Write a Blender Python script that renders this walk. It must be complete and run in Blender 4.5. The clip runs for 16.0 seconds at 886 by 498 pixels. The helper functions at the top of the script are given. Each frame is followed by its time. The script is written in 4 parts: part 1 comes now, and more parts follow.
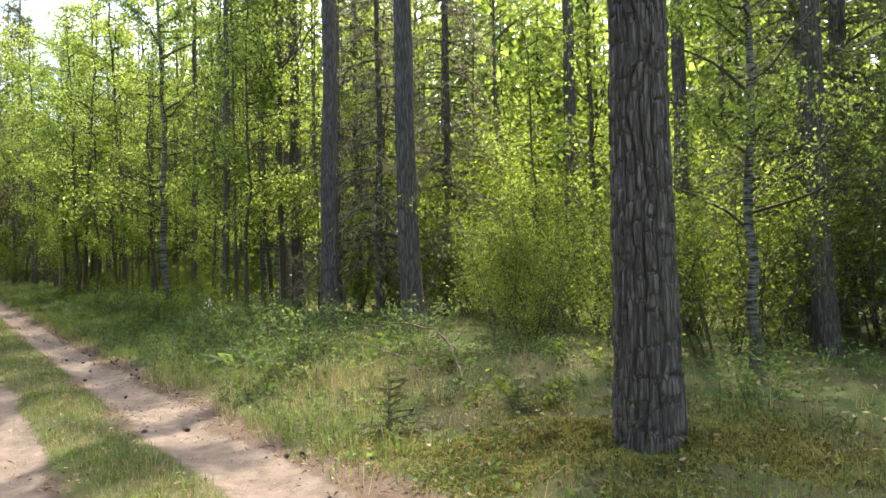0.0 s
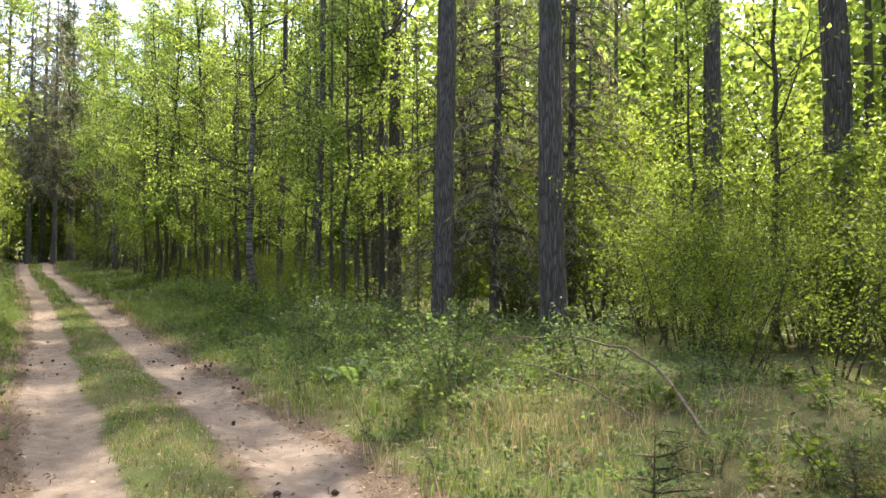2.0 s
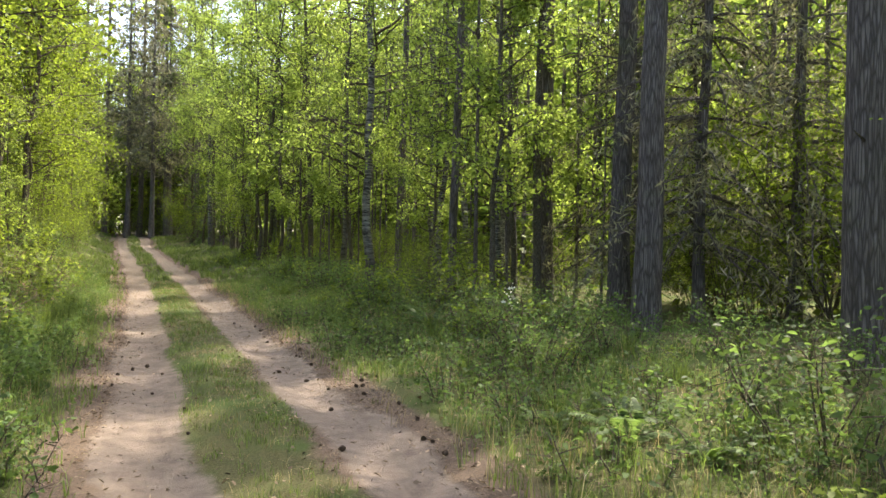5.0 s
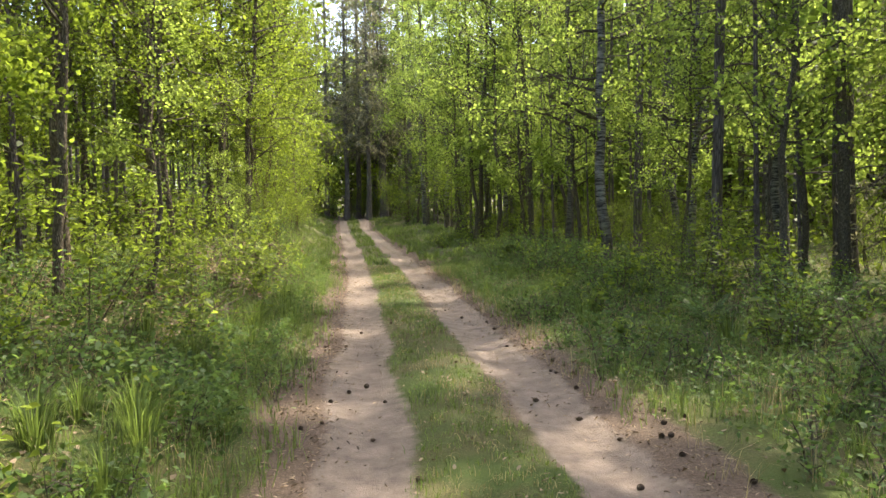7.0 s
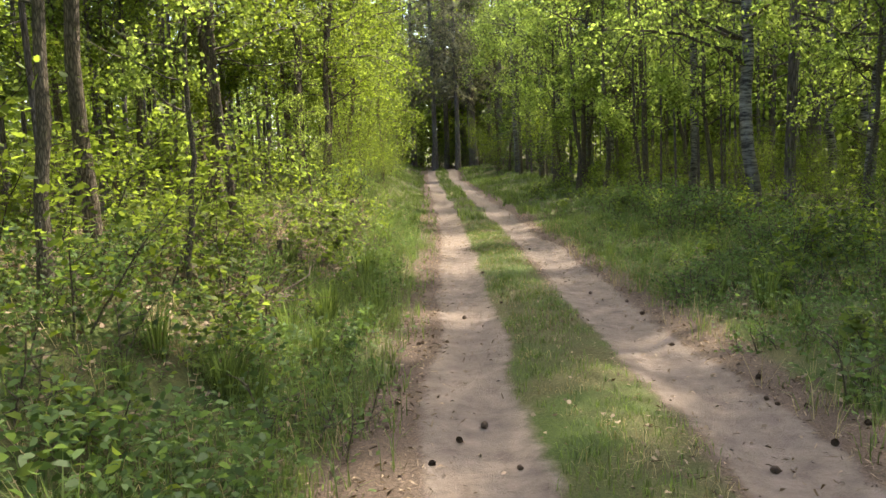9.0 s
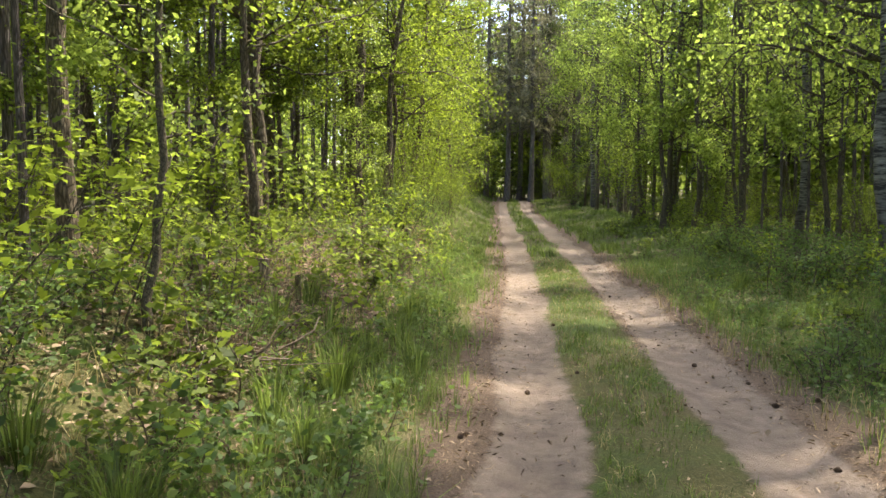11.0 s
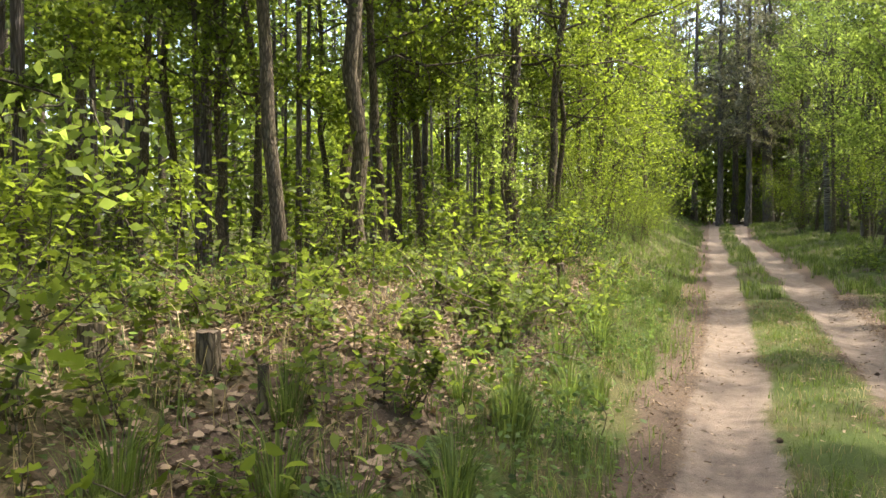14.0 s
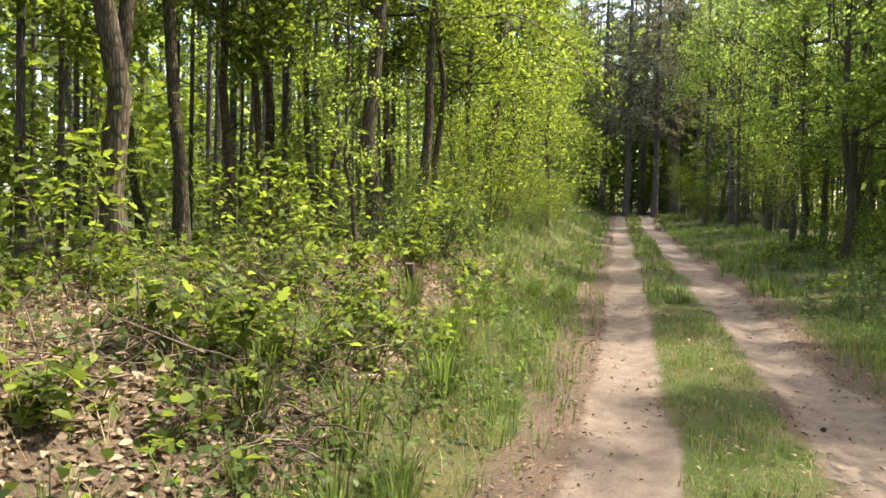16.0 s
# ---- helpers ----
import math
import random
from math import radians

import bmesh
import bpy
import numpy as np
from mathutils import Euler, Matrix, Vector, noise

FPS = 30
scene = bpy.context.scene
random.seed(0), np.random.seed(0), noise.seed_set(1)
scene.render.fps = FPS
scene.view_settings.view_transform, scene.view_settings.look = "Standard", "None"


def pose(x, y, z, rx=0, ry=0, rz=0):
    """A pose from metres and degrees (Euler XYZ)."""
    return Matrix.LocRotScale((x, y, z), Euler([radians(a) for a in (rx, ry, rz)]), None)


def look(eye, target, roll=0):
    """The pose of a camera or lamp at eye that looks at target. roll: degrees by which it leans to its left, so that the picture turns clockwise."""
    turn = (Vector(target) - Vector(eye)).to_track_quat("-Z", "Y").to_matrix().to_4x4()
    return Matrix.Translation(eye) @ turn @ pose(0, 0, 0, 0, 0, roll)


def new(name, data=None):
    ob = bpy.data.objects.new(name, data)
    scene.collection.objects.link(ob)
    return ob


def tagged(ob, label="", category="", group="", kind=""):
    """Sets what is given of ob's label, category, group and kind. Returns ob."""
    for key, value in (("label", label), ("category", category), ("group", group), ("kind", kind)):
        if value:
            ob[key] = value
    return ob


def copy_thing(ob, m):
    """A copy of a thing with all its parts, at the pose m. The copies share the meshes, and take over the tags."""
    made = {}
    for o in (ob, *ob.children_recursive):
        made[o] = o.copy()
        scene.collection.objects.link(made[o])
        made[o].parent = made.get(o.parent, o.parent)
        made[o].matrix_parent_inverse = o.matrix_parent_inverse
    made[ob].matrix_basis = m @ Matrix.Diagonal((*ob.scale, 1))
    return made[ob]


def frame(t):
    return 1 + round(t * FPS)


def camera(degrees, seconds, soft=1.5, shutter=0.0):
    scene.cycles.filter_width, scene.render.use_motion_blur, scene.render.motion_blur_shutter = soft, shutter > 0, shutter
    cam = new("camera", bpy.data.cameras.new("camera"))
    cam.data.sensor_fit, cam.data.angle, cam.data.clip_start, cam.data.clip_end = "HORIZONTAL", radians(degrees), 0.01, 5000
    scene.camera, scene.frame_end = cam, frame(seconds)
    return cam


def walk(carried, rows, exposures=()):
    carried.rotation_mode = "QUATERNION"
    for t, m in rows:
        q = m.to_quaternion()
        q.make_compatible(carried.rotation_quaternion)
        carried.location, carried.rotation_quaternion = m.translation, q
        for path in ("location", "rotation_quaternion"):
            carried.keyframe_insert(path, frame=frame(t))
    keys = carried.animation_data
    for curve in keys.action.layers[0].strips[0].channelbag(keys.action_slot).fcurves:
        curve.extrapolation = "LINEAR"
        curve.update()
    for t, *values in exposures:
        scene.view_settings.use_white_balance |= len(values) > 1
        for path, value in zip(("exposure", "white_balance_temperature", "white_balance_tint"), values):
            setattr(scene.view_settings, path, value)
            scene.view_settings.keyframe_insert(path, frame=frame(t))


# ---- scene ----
cam = camera(62.2, 16.0)
PATH = [
    (0, (-0.318, -7.196, 1.457), (0.79, -5.532, 1.521), -1.3),
    (0.5, (-0.263, -6.508, 1.467), (0.84, -4.84, 1.525), -0.5),
    (1, (-0.246, -5.84, 1.46), (0.85, -4.168, 1.512), 0.3),
    (1.5, (-0.171, -5.189, 1.485), (0.896, -3.498, 1.541), -0.3),
    (1.6, (-0.164, -5.065, 1.498), (0.884, -3.362, 1.565), -0.4),
    (2, (-0.214, -4.541, 1.504), (0.747, -2.788, 1.558), 0.3),
    (2.5, (-0.161, -3.869, 1.527), (0.791, -2.111, 1.573), -0.2),
    (3, (-0.212, -3.218, 1.543), (0.736, -1.458, 1.596), -0.3),
    (3.2, (-0.202, -2.962, 1.511), (0.745, -1.201, 1.561), -0.5),
    (5.3, (-0.09, -0.091, 1.456), (0.596, 1.788, 1.435), 1.2),
    (5.5, (-0.066, 0.181, 1.435), (0.562, 2.08, 1.4), 1.0),
    (6, (-0.023, 0.85, 1.447), (0.51, 2.776, 1.383), 0.8),
    (6.5, (-0.067, 1.47, 1.48), (0.284, 3.437, 1.405), 0.0),
    (7, (-0.029, 2.1, 1.516), (0.193, 4.087, 1.441), -1.0),
    (7.5, (-0.119, 2.715, 1.527), (0.099, 4.702, 1.466), -1.3),
    (8, (-0.119, 3.351, 1.536), (0.049, 5.343, 1.46), -1.6),
    (8.5, (-0.2, 3.996, 1.532), (-0.176, 5.987, 1.343), -2.0),
    (9, (-0.177, 4.62, 1.534), (-0.196, 6.609, 1.328), -2.2),
    (9.2, (-0.18, 4.874, 1.561), (-0.217, 6.863, 1.358), -1.1),
    (11.3, (-0.13, 6.804, 1.482), (-0.34, 8.791, 1.39), 0.5),
    (11.5, (-0.119, 7.028, 1.478), (-0.337, 9.015, 1.406), 0.4),
    (11.6, (-0.107, 7.139, 1.489), (-0.342, 9.124, 1.424), 0.2),
    (12, (-0.096, 7.567, 1.506), (-0.367, 9.548, 1.494), 0.8),
    (12.5, (-0.004, 8.152, 1.522), (-0.422, 10.108, 1.517), 0.8),
    (13, (-0.039, 8.744, 1.518), (-0.747, 10.614, 1.489), 0.8),
    (13.5, (0.025, 9.335, 1.519), (-0.707, 11.196, 1.533), -0.1),
    (14, (0.005, 9.98, 1.49), (-0.737, 11.837, 1.439), -0.1),
    (14.5, (0.046, 10.591, 1.486), (-0.696, 12.447, 1.413), -0.2),
    (15, (0.022, 11.246, 1.475), (-0.71, 13.104, 1.36), 0.5),
    (15.5, (0.052, 11.999, 1.473), (-0.57, 13.896, 1.363), 0.7),
    (16, (0.043, 12.653, 1.512), (-0.481, 14.581, 1.424), 1.0),
]
walk(cam, [(t, look(eye, target, roll)) for t, eye, target, roll in PATH])

# ---- light ----
SUN_AZ, SUN_EL = radians(50), radians(60)      # azimuth from +y towards +x
world = bpy.data.worlds.new("sky")
scene.world = world
world.use_nodes = True
wn = world.node_tree.nodes
sky = wn.new("ShaderNodeTexSky")
sky.sky_type, sky.sun_disc = "NISHITA", False
sky.sun_elevation, sky.sun_rotation = SUN_EL, SUN_AZ
sky.air_density, sky.dust_density = 1.0, 3.5
wn["Background"].inputs["Strength"].default_value = 0.15
world.node_tree.links.new(sky.outputs[0], wn["Background"].inputs["Color"])
sun = new("sun", bpy.data.lights.new("sun", "SUN"))
sun.data.energy, sun.data.angle, sun.data.color = 2.5, radians(0.6), (1.0, 0.92, 0.79)
sun_way = Vector((math.sin(SUN_AZ) * math.cos(SUN_EL), math.cos(SUN_AZ) * math.cos(SUN_EL), math.sin(SUN_EL)))
sun.matrix_world = look(sun_way * 80, (0, 0, 0))
scene.view_settings.exposure = 2.22
scene.view_settings.use_white_balance = True
scene.view_settings.white_balance_temperature = 6850


# ---- materials ----
def material(name, rough=0.8):
    m = bpy.data.materials.new(name)
    m.use_nodes = True
    b = m.node_tree.nodes["Principled BSDF"]
    b.inputs["Roughness"].default_value = rough
    b.inputs["Specular IOR Level"].default_value = 0.25
    return m, m.node_tree.nodes, m.node_tree.links, b


def ramp(nodes, stops):
    r = nodes.new("ShaderNodeValToRGB")
    while len(r.color_ramp.elements) < len(stops):
        r.color_ramp.elements.new(0.5)
    for e, (p, c) in zip(r.color_ramp.elements, stops):
        e.position, e.color = p, (*c, 1)
    return r


def coords(nodes, links, scale):
    tc, mp = nodes.new("ShaderNodeTexCoord"), nodes.new("ShaderNodeMapping")
    mp.inputs["Scale"].default_value = scale
    links.new(tc.outputs["Object"], mp.inputs["Vector"])
    return mp.outputs["Vector"]


def noise_node(nodes, links, vec, scale, detail=4.0, rough=0.6):
    n = nodes.new("ShaderNodeTexNoise")
    n.inputs["Scale"].default_value, n.inputs["Detail"].default_value, n.inputs["Roughness"].default_value = scale, detail, rough
    links.new(vec, n.inputs["Vector"])
    return n.outputs["Fac"]


def bump(nodes, links, height, bsdf, strength=0.5, distance=0.02):
    b = nodes.new("ShaderNodeBump")
    b.inputs["Strength"].default_value, b.inputs["Distance"].default_value = strength, distance
    links.new(height, b.inputs["Height"])
    links.new(b.outputs[0], bsdf.inputs["Normal"])


def mix(nodes, links, fac, a, b, mode="MIX"):
    m = nodes.new("ShaderNodeMix")
    m.data_type, m.blend_type = "RGBA", mode
    for sock, v in ((m.inputs[0], fac), (m.inputs[6], a), (m.inputs[7], b)):
        if hasattr(v, "is_linked"):
            links.new(v, sock)
        else:
            sock.default_value = v if isinstance(v, float) else (*v, 1)
    return m.outputs[2]


def leaf_material(name, low, high, through_light, amount=0.5, tint=0.35, rough=0.55):
    """Thin leaves: diffuse and translucent, each leaf and each plant a little different."""
    m, n, l, b = material(name, rough)
    geo, info = n.new("ShaderNodeNewGeometry"), n.new("ShaderNodeObjectInfo")
    col = mix(n, l, geo.outputs["Random Per Island"], tuple(v * 0.6 for v in low), tuple(v * 1.25 for v in high))
    hsv = n.new("ShaderNodeHueSaturation")
    mr = n.new("ShaderNodeMapRange")
    mr.inputs["To Min"].default_value, mr.inputs["To Max"].default_value = 1 - tint, 1 + tint
    l.new(info.outputs["Random"], mr.inputs["Value"])
    l.new(mr.outputs[0], hsv.inputs["Value"])
    l.new(col, hsv.inputs["Color"])
    l.new(hsv.outputs[0], b.inputs["Base Color"])
    tr = n.new("ShaderNodeBsdfTranslucent")
    tcol = mix(n, l, geo.outputs["Random Per Island"], tuple(v * 0.4 for v in through_light), tuple(v * 1.2 for v in through_light))
    l.new(tcol, tr.inputs["Color"])
    ms = n.new("ShaderNodeMixShader")
    ms.inputs[0].default_value = amount
    l.new(b.outputs[0], ms.inputs[1])
    l.new(tr.outputs[0], ms.inputs[2])
    l.new(ms.outputs[0], n["Material Output"].inputs["Surface"])
    return m


def bark_material(name, dark, light, vertical=0.15, scale=9.0, strength=0.8):
    m, n, l, b = material(name, 0.9)
    v = coords(n, l, (1, 1, vertical))
    big = noise_node(n, l, v, scale, 5)
    vor = n.new("ShaderNodeTexVoronoi")
    vor.feature = "DISTANCE_TO_EDGE"
    vor.inputs["Scale"].default_value = scale * 1.3
    l.new(v, vor.inputs["Vector"])
    fine = noise_node(n, l, coords(n, l, (1, 1, 0.5)), scale * 7, 3)
    patch = noise_node(n, l, coords(n, l, (1, 1, 1)), 1.7, 3)
    crack = ramp(n, [(0.0, (0, 0, 0)), (0.22, (1, 1, 1))])
    l.new(vor.outputs["Distance"], crack.inputs["Fac"])
    c = ramp(n, [(0.3, dark), (0.7, light)])
    l.new(big, c.inputs["Fac"])
    c2 = mix(n, l, crack.outputs[0], tuple(x * 0.75 for x in dark), c.outputs[0])
    lich = ramp(n, [(0.55, (1, 1, 1)), (0.75, (0.85, 1.0, 0.75))])
    l.new(patch, lich.inputs["Fac"])
    c3 = mix(n, l, 1.0, c2, lich.outputs[0], "MULTIPLY")
    l.new(c3, b.inputs["Base Color"])
    add = n.new("ShaderNodeMath")
    add.operation = "ADD"
    l.new(crack.outputs[0], add.inputs[0])
    l.new(fine, add.inputs[1])
    bump(n, l, add.outputs[0], b, strength, 0.02)
    return m


def birch_material():
    m, n, l, b = material("birch_bark", 0.7)
    v = coords(n, l, (2.2, 2.2, 14))
    marks = noise_node(n, l, v, 1.6, 4, 0.7)
    c = ramp(n, [(0.42, (0.03, 0.026, 0.024)), (0.53, (0.17, 0.16, 0.135)), (0.8, (0.36, 0.34, 0.30))])
    l.new(marks, c.inputs["Fac"])
    foot = n.new("ShaderNodeSeparateXYZ")
    tc = n.new("ShaderNodeTexCoord")
    l.new(tc.outputs["Object"], foot.inputs[0])
    mr = n.new("ShaderNodeMapRange")
    mr.inputs["From Min"].default_value, mr.inputs["From Max"].default_value = 0.3, 1.6
    l.new(foot.outputs["Z"], mr.inputs["Value"])
    rough_bark = ramp(n, [(0.35, (0.03, 0.026, 0.022)), (0.7, (0.16, 0.14, 0.12))])
    l.new(noise_node(n, l, coords(n, l, (1, 1, 0.3)), 14, 4), rough_bark.inputs["Fac"])
    l.new(mix(n, l, mr.outputs[0], rough_bark.outputs[0], c.outputs[0]), b.inputs["Base Color"])
    bump(n, l, marks, b, 0.5, 0.01)
    return m


def ground_material():
    m, n, l, b = material("forest_ground", 0.95)
    v = coords(n, l, (1, 1, 1))
    a_sand, a_brown = n.new("ShaderNodeAttribute"), n.new("ShaderNodeAttribute")
    a_sand.attribute_name, a_brown.attribute_name = "sand", "brown"
    grain = noise_node(n, l, v, 55, 6, 0.75)
    mid = noise_node(n, l, v, 5.5, 5, 0.65)
    wide = noise_node(n, l, v, 0.9, 4)
    sand = ramp(n, [(0.25, (0.145, 0.112, 0.088)), (0.5, (0.225, 0.178, 0.142)), (0.8, (0.33, 0.262, 0.21))])
    l.new(mid, sand.inputs["Fac"])
    needles = ramp(n, [(0.3, (0.045, 0.034, 0.024)), (0.55, (0.13, 0.092, 0.065)), (0.75, (0.25, 0.185, 0.13))])
    l.new(grain, needles.inputs["Fac"])
    soil = ramp(n, [(0.32, (0.035, 0.032, 0.014)), (0.5, (0.085, 0.085, 0.03)), (0.7, (0.17, 0.14, 0.07))])
    l.new(grain, soil.inputs["Fac"])
    moss = ramp(n, [(0.3, (0.03, 0.05, 0.012)), (0.7, (0.09, 0.12, 0.025))])
    l.new(grain, moss.inputs["Fac"])
    wr = ramp(n, [(0.45, (0, 0, 0)), (0.6, (1, 1, 1))])
    l.new(wide, wr.inputs["Fac"])
    base = mix(n, l, wr.outputs[0], soil.outputs[0], moss.outputs[0])

    def edge(att, lo, hi):
        s = n.new("ShaderNodeMath")
        s.operation = "MULTIPLY_ADD"
        l.new(mid, s.inputs[0])
        s.inputs[1].default_value = 0.7
        l.new(att.outputs["Fac"], s.inputs[2])
        r = n.new("ShaderNodeMapRange")
        r.inputs["From Min"].default_value, r.inputs["From Max"].default_value = lo, hi
        l.new(s.outputs[0], r.inputs["Value"])
        return r.outputs[0]

    c = mix(n, l, edge(a_brown, 0.7, 1.0), base, needles.outputs[0])
    fine_sand = mix(n, l, 0.35, sand.outputs[0], needles.outputs[0], "MULTIPLY")
    streak = ramp(n, [(0.54, (0, 0, 0)), (0.76, (0.55, 0.55, 0.55))])
    l.new(noise_node(n, l, coords(n, l, (1, 0.22, 1)), 7.5, 6, 0.7), streak.inputs["Fac"])
    rut = mix(n, l, streak.outputs[0], mix(n, l, grain, fine_sand, sand.outputs[0]), needles.outputs[0])
    c = mix(n, l, edge(a_sand, 0.68, 0.98), c, rut)
    l.new(c, b.inputs["Base Color"])
    add = n.new("ShaderNodeMath")
    add.operation = "ADD"
    l.new(grain, add.inputs[0])
    l.new(mid, add.inputs[1])
    bump(n, l, add.outputs[0], b, 0.7, 0.03)
    return m


def plain_material(name, dark, light, scale=20.0, rough=0.85, strength=0.4):
    m, n, l, b = material(name, rough)
    f = noise_node(n, l, coords(n, l, (1, 1, 1)), scale, 4)
    c = ramp(n, [(0.3, dark), (0.7, light)])
    l.new(f, c.inputs["Fac"])
    l.new(c.outputs[0], b.inputs["Base Color"])
    bump(n, l, f, b, strength, 0.01)
    return m


PINE_BARK = bark_material("pine_bark", (0.09, 0.075, 0.068), (0.26, 0.225, 0.21), 0.10, 24)
OAK_BARK = bark_material("oak_bark", (0.075, 0.06, 0.042), (0.26, 0.21, 0.145), 0.2, 30, 0.6)
THIN_BARK = bark_material("thin_bark", (0.06, 0.05, 0.035), (0.2, 0.17, 0.12), 0.3, 34, 0.4)
BIRCH_BARK = birch_material()
DEAD_WOOD = plain_material("dead_wood", (0.06, 0.045, 0.032), (0.22, 0.17, 0.125), 26)
GROUND = ground_material()
OAK_LEAF = leaf_material("oak_leaf", (0.07, 0.125, 0.014), (0.15, 0.20, 0.022), (0.32, 0.42, 0.045), 0.54, 0.3)
BIRCH_LEAF = leaf_material("birch_leaf", (0.07, 0.12, 0.026), (0.14, 0.19, 0.045), (0.43, 0.56, 0.1), 0.63, 0.25)
BUSH_LEAF = leaf_material("bush_leaf", (0.08, 0.135, 0.018), (0.16, 0.205, 0.032), (0.28, 0.37, 0.05), 0.55, 0.25)
DARK_LEAF = leaf_material("ground_leaf", (0.045, 0.088, 0.026), (0.095, 0.145, 0.05), (0.20, 0.31, 0.065), 0.5, 0.25)
NEEDLE = leaf_material("conifer_needle", (0.06, 0.088, 0.034), (0.11, 0.14, 0.055), (0.17, 0.22, 0.06), 0.4)
DRY_NEEDLE = leaf_material("dry_twig", (0.15, 0.15, 0.095), (0.28, 0.265, 0.165), (0.27, 0.26, 0.14), 0.45)
GRASS = leaf_material("grass_blade", (0.05, 0.09, 0.022), (0.125, 0.165, 0.048), (0.22, 0.31, 0.06), 0.5, 0.1)
DRY_GRASS = leaf_material("dry_grass", (0.22, 0.18, 0.08), (0.40, 0.33, 0.17), (0.36, 0.3, 0.13), 0.4, 0.1)
MOSS = leaf_material("moss_tuft", (0.13, 0.13, 0.03), (0.24, 0.22, 0.055), (0.22, 0.2, 0.05), 0.3, 0.1, 0.9)
LITTER = leaf_material("dead_leaf", (0.10, 0.068, 0.04), (0.35, 0.265, 0.18), (0.2, 0.13, 0.06), 0.2, 0.1, 0.7)
DEAD_BITS = plain_material("bark_crumb", (0.05, 0.036, 0.026), (0.17, 0.125, 0.09), 40)
CONE = plain_material("pine_cone", (0.03, 0.02, 0.014), (0.12, 0.08, 0.05), 60)
BLOSSOM = leaf_material("white_blossom", (0.6, 0.6, 0.5), (0.8, 0.8, 0.7), (0.6, 0.6, 0.5), 0.4, 0.1)


# ---- ground ----
rng = np.random.default_rng(7)
LATTICE = rng.random((256, 256))


def value_noise(x, y):
    xi, yi = np.floor(x).astype(int), np.floor(y).astype(int)
    fx, fy = x - xi, y - yi
    fx, fy = fx * fx * (3 - 2 * fx), fy * fy * (3 - 2 * fy)
    a, b = LATTICE[xi % 256, yi % 256], LATTICE[(xi + 1) % 256, yi % 256]
    c, d = LATTICE[xi % 256, (yi + 1) % 256], LATTICE[(xi + 1) % 256, (yi + 1) % 256]
    return (a * (1 - fx) + b * fx) * (1 - fy) + (c * (1 - fx) + d * fx) * fy - 0.5


def step(a, b, v):
    s = np.clip((v - a) / (b - a), 0, 1)
    return s * s * (3 - 2 * s)


def bend(y):
    """The track's sideways drift to its far end."""
    far = np.clip(y - 18, 0, 60)
    return -0.034 * far * far / (far + 4)


def height(x, y):
    x, y = np.asarray(x, float), np.asarray(y, float)
    xr = x - bend(y)
    up = np.clip(y - 14, 0, 70)
    z = 0.027 * up * up / (up + 3) + 0.5 * step(53, 62, y)
    off = np.maximum(step(-0.6, -1.6, xr), step(2.2, 3.4, xr))
    z = z - 0.045 * np.exp(-(xr / 0.25) ** 2) - 0.045 * np.exp(-((xr - 1.5) / 0.26) ** 2) + 0.03 * np.exp(-((xr - 0.75) / 0.3) ** 2)
    z = z + step(-0.7, -2.9, xr) * (0.25 + 0.62 * step(3, 11, y)) + step(2.2, 6.5, xr) * 0.3
    z = z + off * (0.14 * value_noise(x * 0.7, y * 0.7) + 0.08 * value_noise(x * 2.1 + 9, y * 2.1))
    z = z + 0.16 * np.exp(-((x - 3.7) / 1.0) ** 2 - ((y + 3.2) / 1.1) ** 2) * (0.75 + 0.9 * value_noise(x * 2.4 + 31, y * 2.4))
    return z + 0.03 * value_noise(x * 3.3 + 40, y * 3.3) + 0.014 * value_noise(x * 9 + 3, y * 9 + 70)


def sand_mask(x, y):
    xr = x - bend(y) + 0.25 * value_noise(x * 1.3 + 5, y * 0.8)
    a = np.exp(-(np.abs(xr + 0.02) / 0.33) ** 4)
    b = np.exp(-(np.abs(xr - 1.5) / 0.36) ** 4)
    return np.maximum(a, b)


def brown_mask(x, y):
    xr = x - bend(y) + 0.3 * value_noise(x * 1.1 + 25, y * 0.9)
    track = np.maximum(np.exp(-(np.abs(xr + 0.28) / 0.55) ** 4), np.exp(-(np.abs(xr - 1.7) / 0.6) ** 4))
    bank = step(-1.3, -1.8, xr) * step(8.5, 12, y) * step(25, 20, y) * (0.85 + 1.1 * value_noise(x * 0.7 + 3, y * 0.7))
    clearing = np.exp(-((x - 3.6) / 1.4) ** 2 - ((y + 1.8) / 2.2) ** 2) * 0.4
    return np.maximum(np.maximum(track, bank), clearing)


def mesh_from(name, verts, faces, mat=None, smooth=False):
    """A mesh from arrays of places and of faces with one number of corners."""
    verts, faces = np.asarray(verts, np.float32), np.asarray(faces, np.int32)
    me = bpy.data.meshes.new(name)
    k = faces.shape[1]
    me.vertices.add(len(verts))
    me.vertices.foreach_set("co", verts.ravel())
    me.loops.add(faces.size)
    me.loops.foreach_set("vertex_index", faces.ravel())
    me.polygons.add(len(faces))
    me.polygons.foreach_set("loop_start", np.arange(0, faces.size, k, dtype=np.int32))
    if smooth:
        me.polygons.foreach_set("use_smooth", np.ones(len(faces), bool))
    me.update(calc_edges=True)
    if mat:
        me.materials.append(mat)
    return me


